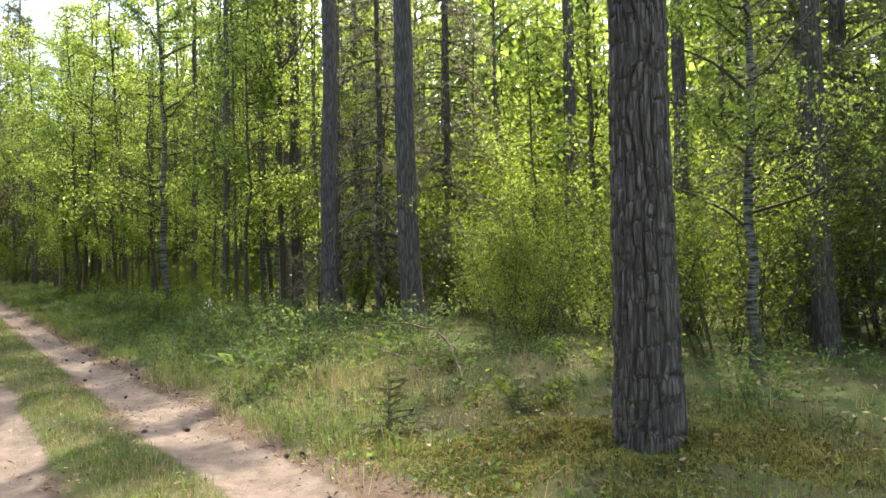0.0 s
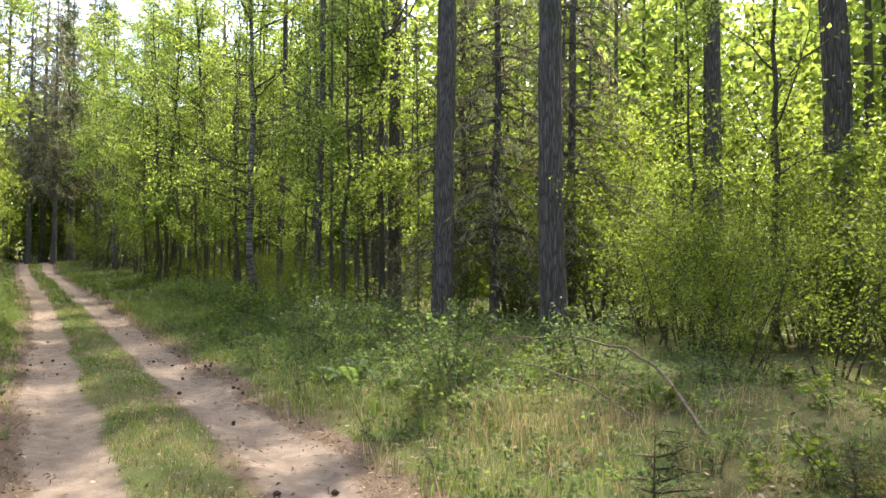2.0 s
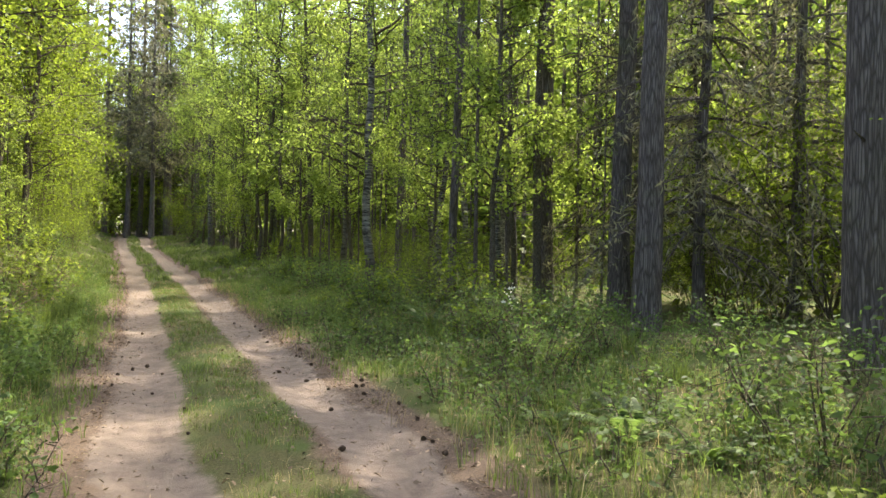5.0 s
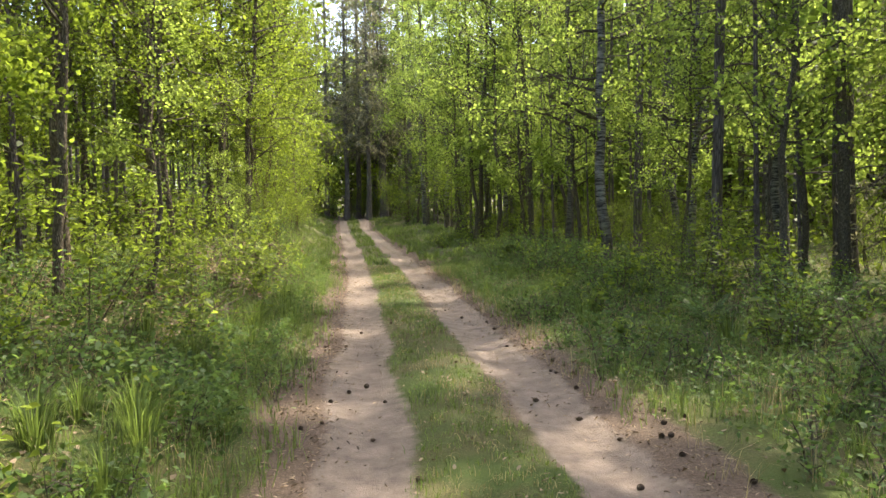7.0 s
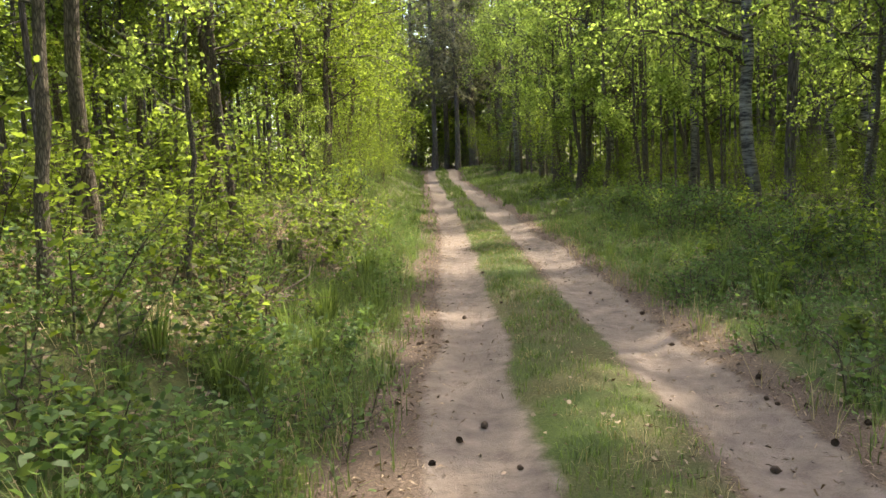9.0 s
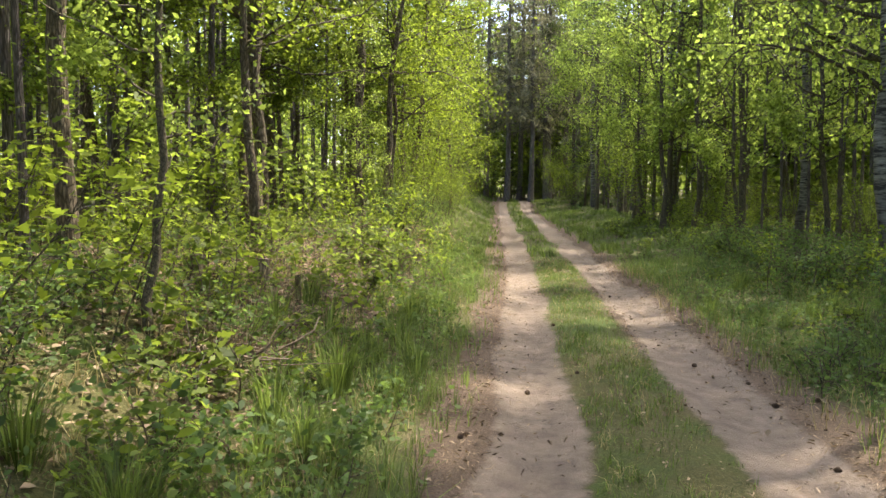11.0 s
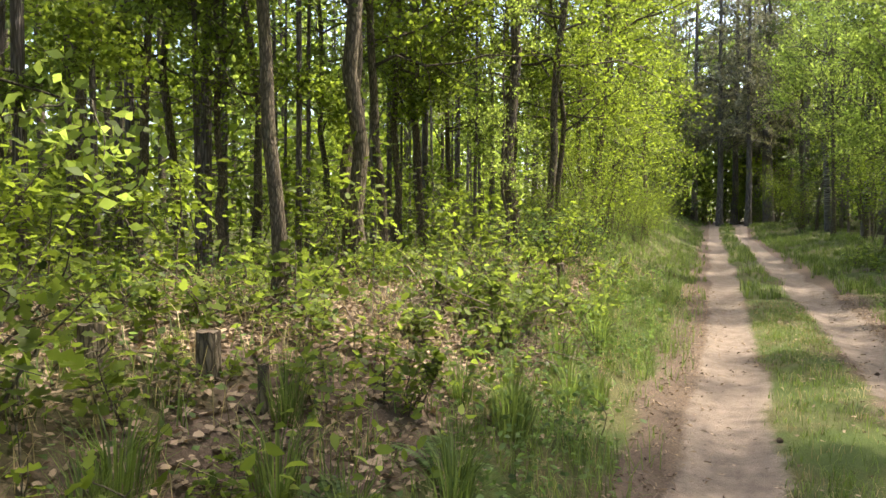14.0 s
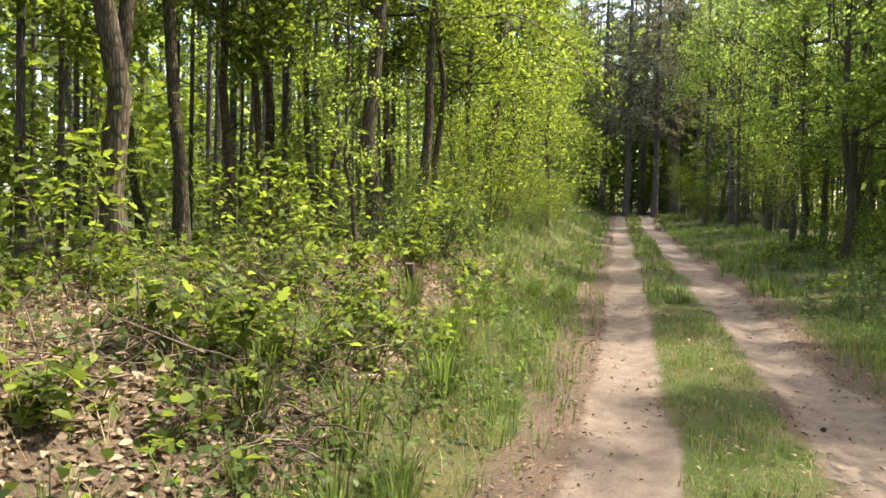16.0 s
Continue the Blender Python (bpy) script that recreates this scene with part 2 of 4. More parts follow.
def spread(fine, lo, hi, grow, end):
    """Steps that are fine from lo to hi and widen out to end on both sides."""
    mid = list(np.arange(lo, hi, fine))
    s, up = fine, [hi]
    while up[-1] < end:
        s *= grow
        up.append(up[-1] + s)
    s, down = fine, [lo - fine]
    while down[-1] > -end:
        s *= grow
        down.append(down[-1] - s)
    return np.array(down[::-1] + mid + up)


gx, gy = spread(0.085, -3.2, 4.6, 1.1, 900), spread(0.16, -8.0, 26.0, 1.08, 900)
GX, GY = np.meshgrid(gx, gy, indexing="ij")
GZ = height(GX, GY)
idx = np.arange(GX.size).reshape(GX.shape)
quads = np.stack([idx[:-1, :-1], idx[1:, :-1], idx[1:, 1:], idx[:-1, 1:]], -1).reshape(-1, 4)
ground_mesh = mesh_from("ground", np.stack([GX, GY, GZ], -1).reshape(-1, 3), quads, GROUND, True)
for att, values in (("sand", sand_mask(GX, GY)), ("brown", brown_mask(GX, GY))):
    ground_mesh.attributes.new(att, "FLOAT", "POINT").data.foreach_set("value", values.ravel().astype(np.float32))
tagged(new("ground", ground_mesh), "sandy two-rut forest track with grass and mossy leaf-strewn verges", "ground", kind="structure")


# ---- plant builders ----
def tube_arrays(lines, sides=6):
    """Tapered tubes round polylines: a list of (places n x 3, radii n)."""
    V, F, base = [], [], 0
    for pts, rad in lines:
        pts, rad = np.asarray(pts, float), np.asarray(rad, float)
        n = len(pts)
        t = np.gradient(pts, axis=0)
        t /= np.linalg.norm(t, axis=1)[:, None] + 1e-9
        ref = np.array([1.0, 0, 0]) if abs(t[0, 0]) < 0.8 else np.array([0, 1.0, 0])
        u = np.cross(t, ref)
        u /= np.linalg.norm(u, axis=1)[:, None] + 1e-9
        w = np.cross(t, u)
        a = np.arange(sides) * 2 * math.pi / sides
        ring = pts[:, None] + rad[:, None, None] * (np.cos(a)[None, :, None] * u[:, None] + np.sin(a)[None, :, None] * w[:, None])
        V.append(ring.reshape(-1, 3))
        i = np.arange(n - 1)[:, None] * sides + np.arange(sides)[None]
        j = np.arange(n - 1)[:, None] * sides + (np.arange(sides)[None] + 1) % sides
        F.append((np.stack([i, j, j + sides, i + sides], -1).reshape(-1, 4)) + base)
        base += n * sides
    return np.concatenate(V), np.concatenate(F)


def tube_mesh(name, lines, mat, sides=6):
    v, f = tube_arrays(lines, sides)
    return mesh_from(name, v, f, mat, True)


def leaf_arrays(r, centers, size, droop=0.3, wide=0.62):
    """Leaves of four corners with a pointed tip and a crease, at random turns."""
    n = len(centers)
    d = r.normal(size=(n, 3))
    d[:, 2] = d[:, 2] * 0.6 - droop
    d /= np.linalg.norm(d, axis=1)[:, None]
    s = np.cross(d, r.normal(size=(n, 3)))
    s /= np.linalg.norm(s, axis=1)[:, None] + 1e-9
    nrm = np.cross(d, s)
    L = (size * r.uniform(0.65, 1.25, n))[:, None]
    c = np.asarray(centers)
    p0, p2 = c - d * L * 0.5, c + d * L * 0.5
    p1 = c + s * L * wide * 0.5 + nrm * L * 0.1 + d * L * 0.06
    p3 = c - s * L * wide * 0.5 + nrm * L * 0.1 + d * L * 0.06
    v = np.stack([p0, p1, p2, p3], 1).reshape(-1, 3)
    return v, np.arange(4 * n).reshape(-1, 4)


def lobed_leaf_arrays(r, centers, size, droop=0.2):
    """Oak leaves: a wavy outline of twelve corners, folded a little along the rib."""
    n = len(centers)
    d = r.normal(size=(n, 3))
    d[:, 2] = d[:, 2] * 0.45 - droop
    d /= np.linalg.norm(d, axis=1)[:, None]
    s = np.cross(d, np.array([0, 0, 1.0]) + 0.45 * r.normal(size=(n, 3)))
    s /= np.linalg.norm(s, axis=1)[:, None] + 1e-9
    nrm = np.cross(s, d)
    L = size * r.uniform(0.6, 1.3, n)
    half = ((-0.5, 0.02), (-0.28, 0.17), (-0.16, 0.1), (0.02, 0.29), (0.16, 0.17), (0.32, 0.25))
    rim = [(a, b) for a, b in half] + [(0.5, 0.0)] + [(a, -b) for a, b in half[:0:-1]]
    c = np.asarray(centers)
    v = np.stack([c + (d * a + s * b + nrm * abs(b) * 0.35) * L[:, None] for a, b in rim], 1).reshape(-1, 3)
    return v, np.arange(len(rim) * n).reshape(n, -1)


def ovate_leaf_arrays(r, centers, size, droop=0.15):
    """Pointed oval leaves of six corners with a crease."""
    n = len(centers)
    d = r.normal(size=(n, 3))
    d[:, 2] = d[:, 2] * 0.5 - droop
    d /= np.linalg.norm(d, axis=1)[:, None]
    s = np.cross(d, np.array([0, 0, 0.7]) + 0.6 * r.normal(size=(n, 3)))
    s /= np.linalg.norm(s, axis=1)[:, None] + 1e-9
    nrm = np.cross(s, d)
    L = (size * r.uniform(0.6, 1.25, n))[:, None]
    c = np.asarray(centers)
    rim = ((-0.5, 0.0), (-0.2, 0.24), (0.18, 0.22), (0.5, 0.0), (0.18, -0.22), (-0.2, -0.24))
    v = np.stack([c + (d * a + s * b + nrm * (abs(b) * 0.4 - a * a * 0.25)) * L for a, b in rim], 1).reshape(-1, 3)
    return v, np.arange(6 * n).reshape(-1, 6)


def grow(r, start, way, length, n=6, wander=0.25, lift=0.0):
    """A crooked branch from start along way."""
    pts, d = [np.array(start, float)], np.array(way, float)
    for _ in range(n):
        d = d + r.normal(size=3) * wander + np.array([0, 0, lift])
        d /= np.linalg.norm(d)
        pts.append(pts[-1] + d * length / n)
    return np.array(pts)


def stem(r, tall, radius, lean=0.02, wobble=0.05, n=16, flare=1.35, tip=0.15):
    z = np.linspace(0, 1, n) ** 1.15
    off = np.cumsum(r.normal(size=(n, 2)) * wobble * tall / n, axis=0)
    off -= off[0]
    a = r.uniform(0, 6.28)
    pts = np.stack([off[:, 0] + math.cos(a) * lean * z * tall, off[:, 1] + math.sin(a) * lean * z * tall, z * tall], -1)
    rad = radius * (1 - (1 - tip) * z) * (1 + (flare - 1) * np.exp(-z * tall / (radius * 3)))
    pts[0, 2] = -0.25
    return pts, rad


def along(pts, f):
    i = np.clip(f, 0, 0.999) * (len(pts) - 1)
    k = i.astype(int) if isinstance(i, np.ndarray) else int(i)
    w = i - k
    return pts[k] * (1 - w)[..., None] + pts[k + 1] * w[..., None] if isinstance(w, np.ndarray) else pts[k] * (1 - w) + pts[k + 1] * w


def plant(name, parts, label, category, group=""):
    """A plant: an empty at its foot, with a mesh for each part."""
    root = tagged(new(name), label, category, group)
    for pname, me in parts:
        ob = new(pname, me)
        ob.parent = root
        if pname == "branchwork":
            tagged(ob, kind="stuff")
    return root


def broadleaf(seed, tall, radius, first, reach, limbs, leaves, leaf, bark, leaf_mat, droop=0.3, lift=0.06, twigs=5, sides=9, cluster=0.16, lean=0.03, wobble=0.06):
    """Trunk and limbs as one mesh, leaves as another."""
    r = np.random.default_rng(seed)
    pts, rad = stem(r, tall, radius, lean, wobble)
    lines, wood, spots = [(pts, rad)], [], []
    for k in range(limbs):
        f = first + (0.97 - first) * (k + r.random()) / limbs
        p = along(pts, f)
        a = r.uniform(0, 6.283)
        up = r.uniform(0.1, 0.7)
        size = reach * (1.15 - 0.75 * f) * r.uniform(0.6, 1.2)
        b = grow(r, p, (math.cos(a), math.sin(a), up), size, 6, 0.22, lift)
        r0 = min(radius * 0.4, 0.012 + 0.014 * size)
        wood.append((b, np.linspace(r0, 0.005, 7)))
        spots.append((b, 0.25))
        for _ in range(twigs):
            q = along(b, r.uniform(0.25, 0.98))
            dd = r.normal(size=3)
            dd[2] = dd[2] * 0.5 - (droop - 0.3)
            tw = grow(r, q, dd / np.linalg.norm(dd), size * r.uniform(0.2, 0.5), 4, 0.3, -0.05 * droop)
            wood.append((tw, np.linspace(r0 * 0.35, 0.003, 5)))
            spots.append((tw, 0.1))
    w = np.array([np.linalg.norm(s[0][-1] - s[0][0]) for s in spots]) * r.exponential(1.0, len(spots)) ** 1.5
    pick = r.choice(len(spots), leaves, p=w / w.sum())
    f = r.random(leaves) ** 0.7
    c = np.empty((leaves, 3))
    for i in np.unique(pick):
        m = pick == i
        c[m] = along(spots[i][0], f[m])
    c += r.normal(size=(leaves, 3)) * cluster
    trunk_v, trunk_f = tube_arrays(lines, sides)
    wood_v, wood_f = tube_arrays(wood, 3)
    trunk = mesh_from("trunk", trunk_v, trunk_f, bark, True)
    limb = mesh_from("branchwork", wood_v, wood_f, THIN_BARK, True)
    lv, lf = leaf_arrays(r, c, leaf, droop)
    crown = mesh_from("crown", lv, lf, leaf_mat)
    return [("trunk", trunk), ("branchwork", limb), ("crown", crown)]


def conifer(seed, tall, radius, first, reach, whorls, per, needles, mat, sag=0.35, bark=None, size=0.10):
    """Spruce: whorls of sagging branches hung with needle sprays."""
    r = np.random.default_rng(seed)
    pts, rad = stem(r, tall, radius, 0.01, 0.02)
    wood, spots = [], []
    for k in range(whorls):
        f = first + (0.98 - first) * k / whorls
        for _ in range(per):
            a = r.uniform(0, 6.283)
            ln = reach * (1.05 - f) * r.uniform(0.7, 1.15) + 0.1
            b = grow(r, along(pts, f), (math.cos(a), math.sin(a), 0.15), ln, 6, 0.1, -sag * 0.35)
            wood.append((b, np.linspace(0.008 + 0.01 * ln, 0.003, 7)))
            spots.append(b)
    w = np.array([np.linalg.norm(s[-1] - s[0]) for s in spots])
    pick = r.choice(len(spots), needles, p=w / w.sum())
    c = np.empty((needles, 3))
    for i in np.unique(pick):
        m = pick == i
        c[m] = along(spots[i], r.random(m.sum()) * 0.93 + 0.06)
    c += r.normal(size=(needles, 3)) * np.array([0.09, 0.09, 0.07]) * min(1, tall / 4)
    tv, tf = tube_arrays([(pts, rad)], 9)
    wv, wf = tube_arrays(wood, 3)
    lv, lf = leaf_arrays(r, c, size, 0.9, 0.16)
    return [("trunk", mesh_from("trunk", tv, tf, bark or PINE_BARK, True)), ("branchwork", mesh_from("branchwork", wv, wf, bark or PINE_BARK, True)), ("crown", mesh_from("crown", lv, lf, mat))]


def pine(seed, tall, radius, needles, ridged=False, lean=0.015, knots=10, rows=160, sides=28, tufts=26):
    """Tall pine: bare furrowed trunk, broken stubs, a high crown of needle tufts."""
    r = np.random.default_rng(seed)
    pts, rad = stem(r, tall, radius, lean, 0.015, 24, 1.25, 0.3)
    if ridged:
        rows, sides = 470, 120
        z = np.linspace(-0.2, 8.0, rows)
        cx, cy = np.interp(z, pts[:, 2], pts[:, 0]), np.interp(z, pts[:, 2], pts[:, 1])
        rr = np.interp(z, pts[:, 2], rad)
        a = np.arange(sides) * 2 * math.pi / sides
        A, Z = np.meshgrid(a, z)
        col = 17 * A / (2 * math.pi) + 1.7 * value_noise(Z * 2.0, np.cos(A) * 2 + 7) + 0.6 * value_noise(Z * 5 + 3, np.sin(A) * 3)
        cell = np.abs((col % 1) - 0.5) * 2
        plate = np.floor(col)
        gap = np.abs(((Z * 5.0 + value_noise(plate * 3.7, Z * 1.5) * 3 + plate * 0.61) % 1) - 0.5) * 2
        depth = np.minimum(step(1.0, 0.62, cell), 0.45 + 0.55 * step(1.0, 0.8, gap))
        layer = value_noise(plate * 5.1 + 2, np.floor(Z * 5.0 + plate * 0.61) * 1.7)
        R = rr[:, None] * 0.93 + 0.044 * depth + 0.02 * layer * depth + 0.007 * value_noise(A * 14, Z * 18) + 0.004 * value_noise(A * 40, Z * 50)
        V = np.stack([cx[:, None] + R * np.cos(A), cy[:, None] + R * np.sin(A), Z], -1).reshape(-1, 3)
        i = np.arange(rows - 1)[:, None] * sides + np.arange(sides)[None]
        j = np.arange(rows - 1)[:, None] * sides + (np.arange(sides)[None] + 1) % sides
        F = np.stack([i, j, j + sides, i + sides], -1).reshape(-1, 4)
        k = int(np.searchsorted(pts[:, 2], 7.9))
        uv, uf = tube_arrays([(np.vstack([[np.interp(7.9, pts[:, 2], pts[:, 0]), np.interp(7.9, pts[:, 2], pts[:, 1]), 7.9], pts[k:]]), np.r_[np.interp(7.9, pts[:, 2], rad), rad[k:]])], 16)
        trunk = mesh_from("trunk", np.vstack([V, uv]), np.vstack([F, uf + len(V)]), PINE_BARK, True)
    else:
        z = np.linspace(-0.2, tall, rows)
        a = np.arange(sides) * 2 * math.pi / sides
        A, Z = np.meshgrid(a, z)
        rr = np.interp(z, pts[:, 2], rad)[:, None] * (1 + 0.10 * value_noise(A * 5, Z * 1.2) + 0.05 * value_noise(A * 12, Z * 6))
        V = np.stack([np.interp(z, pts[:, 2], pts[:, 0])[:, None] + rr * np.cos(A), np.interp(z, pts[:, 2], pts[:, 1])[:, None] + rr * np.sin(A), Z], -1).reshape(-1, 3)
        i = np.arange(rows - 1)[:, None] * sides + np.arange(sides)[None]
        j = np.arange(rows - 1)[:, None] * sides + (np.arange(sides)[None] + 1) % sides
        trunk = mesh_from("trunk", V, np.stack([i, j, j + sides, i + sides], -1).reshape(-1, 4), PINE_BARK, True)
    wood, spots = [], []
    for k in range(knots):
        f, a = r.uniform(0.12, 0.6), r.uniform(0, 6.283)
        wood.append((grow(r, along(pts, f), (math.cos(a), math.sin(a), -0.1), r.uniform(0.3, 1.6), 4, 0.15), np.linspace(0.022, 0.006, 5)))
    for k in range(tufts):
        f, a = r.uniform(0.56, 0.99), r.uniform(0, 6.283)
        b = grow(r, along(pts, f), (math.cos(a), math.sin(a), 0.3), r.uniform(1.2, 3.2) * (1.4 - f), 5, 0.25, 0.05)
        wood.append((b, np.linspace(0.05, 0.01, 6)))
        spots.append(b)
    pick = r.integers(0, len(spots), needles)
    c = np.empty((needles, 3))
    for i in range(len(spots)):
        m = pick == i
        c[m] = along(spots[i], 0.35 + 0.64 * r.random(m.sum()))
    c += r.normal(size=(needles, 3)) * 0.22
    wv, wf = tube_arrays(wood, 5)
    lv, lf = leaf_arrays(r, c, 0.30, 0.0, 0.2)
    return [("trunk", trunk), ("branchwork", mesh_from("branchwork", wv, wf, PINE_BARK, True)), ("crown", mesh_from("crown", lv, lf, NEEDLE))]


def bush(seed, tall, stems, leaves, leaf, mat, spread_r=0.5, cluster=0.10, bark=None, low=0.25, twigs=6, lobed=False):
    """Several slender stems from one foot with fine leaves."""
    r = np.random.default_rng(seed)
    wood, spots = [], []
    for _ in range(stems):
        a, o = r.uniform(0, 6.283), r.uniform(0, 0.3) * spread_r
        b = grow(r, (math.cos(a) * o, math.sin(a) * o, -0.08), (math.cos(a) * 0.35 * spread_r, math.sin(a) * 0.35 * spread_r, 1), tall * r.uniform(0.6, 1.05), 5, 0.13, 0.03)
        wood.append((b, np.linspace(0.006 + 0.004 * tall, 0.003, 6)))
        for _ in range(twigs):
            q = along(b, r.uniform(low, 0.98))
            dd = r.normal(size=3) * np.array([1, 1, 0.3]) + np.array([0, 0, 0.25])
            tw = grow(r, q, dd / np.linalg.norm(dd), tall * r.uniform(0.12, 0.3) * (0.6 + spread_r * 0.6), 2, 0.25)
            wood.append((tw, np.linspace(0.005, 0.002, 3)))
            spots.append(tw)
        spots.append(b[3:])
    w = np.array([np.linalg.norm(s[-1] - s[0]) for s in spots])
    pick = r.choice(len(spots), leaves, p=w / w.sum())
    c = np.empty((leaves, 3))
    for i in np.unique(pick):
        m = pick == i
        c[m] = along(spots[i], 0.1 + 0.89 * r.random(m.sum()))
    c += r.normal(size=(leaves, 3)) * cluster
    c[:, 2] = np.maximum(c[:, 2], 0.03)
    wv, wf = tube_arrays(wood, 3)
    lv, lf = lobed_leaf_arrays(r, c, leaf) if lobed else ovate_leaf_arrays(r, c, leaf) if leaf >= 0.05 else leaf_arrays(r, c, leaf, 0.15, 0.7)
    return [("branchwork", mesh_from("branchwork", wv, wf, bark or THIN_BARK, True)), ("crown", mesh_from("crown", lv, lf, mat))]


def stand(root, x, y, scale=1.0, turn=None, sink=0.0, tip=(0, 0)):
    """Set a plant on the ground."""
    root.matrix_basis = spot(x, y, scale, turn, sink, tip)
    return root


def spot(x, y, scale=1.0, turn=None, sink=0.0, tip=(0, 0)):
    turn = random.uniform(0, 360) if turn is None else turn
    return pose(x, y, float(height(x, y)) - sink, tip[0], tip[1], turn) @ Matrix.Diagonal((scale, scale, scale, 1))


class Kind:
    """A kind of plant: built once, then copied."""

    def __init__(self, name, variants, label, category, group):
        self.args, self.variants, self.first = (name, label, category, group), variants, {}

    def put(self, x, y, scale=1.0, turn=None, variant=None, tip=(0, 0), label=""):
        v = random.randrange(len(self.variants)) if variant is None else variant
        m = spot(x, y, scale, turn, 0.02, tip)
        if v not in self.first:
            name, lab, cat, group = self.args
            ob = self.first[v] = plant(name, self.variants[v], lab, cat, group)
            ob.matrix_basis = m
        else:
            src = self.first[v]
            ob = copy_thing(src, m)
            ob.matrix_basis = m
        return tagged(ob, label) if label else ob


# ---- trees ----
random.seed(3)
BIG_PINE = Kind("pine_tree", [pine(11, 24, 0.205, 2600, True)], "mature pine with thick furrowed grey-brown bark beside the track", "tree", "pines")
PINES = Kind("pine_tree", [pine(s, 23, 0.2, 4200, tufts=40) for s in (21, 22, 23)], "tall straight pine with a bare grey-brown trunk", "tree", "pines")
BIRCHES = Kind("birch_tree", [broadleaf(s, 15, 0.13, 0.24, 3.6, 34, 9500, 0.10, BIRCH_BARK, BIRCH_LEAF, 0.8, 0.02, 5, 12, 0.17) for s in (31, 32, 33)],
               "birch with white black-marked bark and light green leaves", "tree", "birches")
SLIM = Kind("slender_tree", [broadleaf(s, 12, 0.075, 0.24, 2.8, 24, 3900, 0.115, THIN_BARK, BIRCH_LEAF, 0.6, 0.03, 4, 8, 0.16, 0.05, 0.12) for s in (41, 42, 43, 44)],
            "slender young deciduous tree with thin dark trunk", "tree", "young trees")
TALL = Kind("tall_deciduous_tree", [broadleaf(s, 19, 0.11, 0.42, 3.9, 36, 6000, 0.13, THIN_BARK, BIRCH_LEAF, 0.6, 0.03, 4, 9, 0.18, 0.03, 0.05) for s in (45, 46)],
            "tall slim deciduous tree with a high airy green crown", "tree", "tall trees")
OAKS = Kind("oak_tree", [broadleaf(s, 13, 0.088, 0.30, 3.4, 30, 7800, 0.10, OAK_BARK, OAK_LEAF, 0.25, 0.03, 5, 12, 0.17, 0.03, 0.08) for s in (51, 52, 53)],
            "young oak with brown trunk and fresh yellow-green leaves", "tree", "oaks")
SPRUCES = Kind("spruce_tree", [conifer(s, 17, 0.16, 0.06, 3.0, 34, 5, 8500, NEEDLE, 0.4, None, 0.18) for s in (61, 62)],
               "dark green spruce with sagging branches", "tree", "spruces")
FAR_SPRUCE = Kind("spruce_tree", [conifer(s, 17, 0.15, 0.03, 3.4, 26, 5, 2600, NEEDLE, 0.3, None, 0.5) for s in (63, 64)],
                  "tall dark conifer closing the end of the track", "tree", "spruces")
DRY_SPRUCE = Kind("spruce_tree", [conifer(65, 15, 0.11, 0.12, 2.9, 36, 5, 9500, DRY_NEEDLE, 0.55, None, 0.18)],
                  "shaded spruce with grey-brown drooping dead twigs", "tree", "spruces")
DRY_FAR = Kind("spruce_tree", [conifer(s, 15, 0.14, 0.3, 2.9, 30, 4, 3600, DRY_NEEDLE, 0.4, None, 0.3) for s in (66, 67)],
               "tall grey-brown conifer where the track bends away", "tree", "spruces")
# invented slim pines: high crowns, mostly out of view, that block sun
SHADE_PINE = Kind("pine_tree", [pine(s, 22, 0.11, 4600, tufts=36, rows=60, sides=12) for s in (24, 25)], "added slim pine whose high crown shades the track and left bank", "tree", "pines")
FAR_OAK = Kind("woodland_tree", [broadleaf(s, 14, 0.12, 0.10, 3.8, 12, 1050, 0.34, THIN_BARK, OAK_LEAF, 0.3, 0.03, 1, 6, 0.5) for s in (71, 72)],
               "deciduous tree deep in the wood with yellow-green leaves", "tree", "woodland trees")
FAR_BIRCH = Kind("woodland_tree", [broadleaf(s, 15, 0.10, 0.08, 3.4, 13, 1150, 0.31, THIN_BARK, BIRCH_LEAF, 0.6, 0.03, 1, 6, 0.5) for s in (73, 74)],
                 "deciduous tree deep in the wood with light green leaves", "tree", "woodland trees")
POLES = Kind("pine_pole", [pine(s, 17, 0.08, 280, False, 0.02, 9, 15, 7, 11) for s in (81, 82)], "thin bare-stemmed young pine in the dense stand", "tree", "young pines")

BIG_PINE.put(3.93, -3.5, 1.0, 40)
for x, y, r in ((7.1, 5.0, 0.21), (6.97, 8.55, 0.2), (8.3, 11.1, 0.2), (14.3, 8.0, 0.2), (11.8, 3.2, 0.25), (9.9, 0.9, 0.14), (9.3, -1.9, 0.15), (1.9, 66, 0.2), (3.9, 60, 0.2)):
    PINES.put(x, y, r / 0.2)
# extra pines, added so their high crowns shade the track and left bank
for x, y, s in ((8.6, 14.4, 0.95), (9.9, 18.6, 1.0), (10.6, 26.4, 1.0), (11.4, 21.6, 1.05)):
    PINES.put(x, y, s)
for x, y, s in ((5.75, 18.95, 1.0), (7.2, 17.6, 0.75), (7.9, 15.3, 0.7), (9.3, 17.9, 0.8), (7.2, -2.2, 0.5), (8.6, 21.5, 0.8), (6.6, 25, 0.8), (10.5, 14.2, 0.8), (6.2, 33.5, 0.9), (5.9, 45, 1.0)):
    BIRCHES.put(x, y, s)
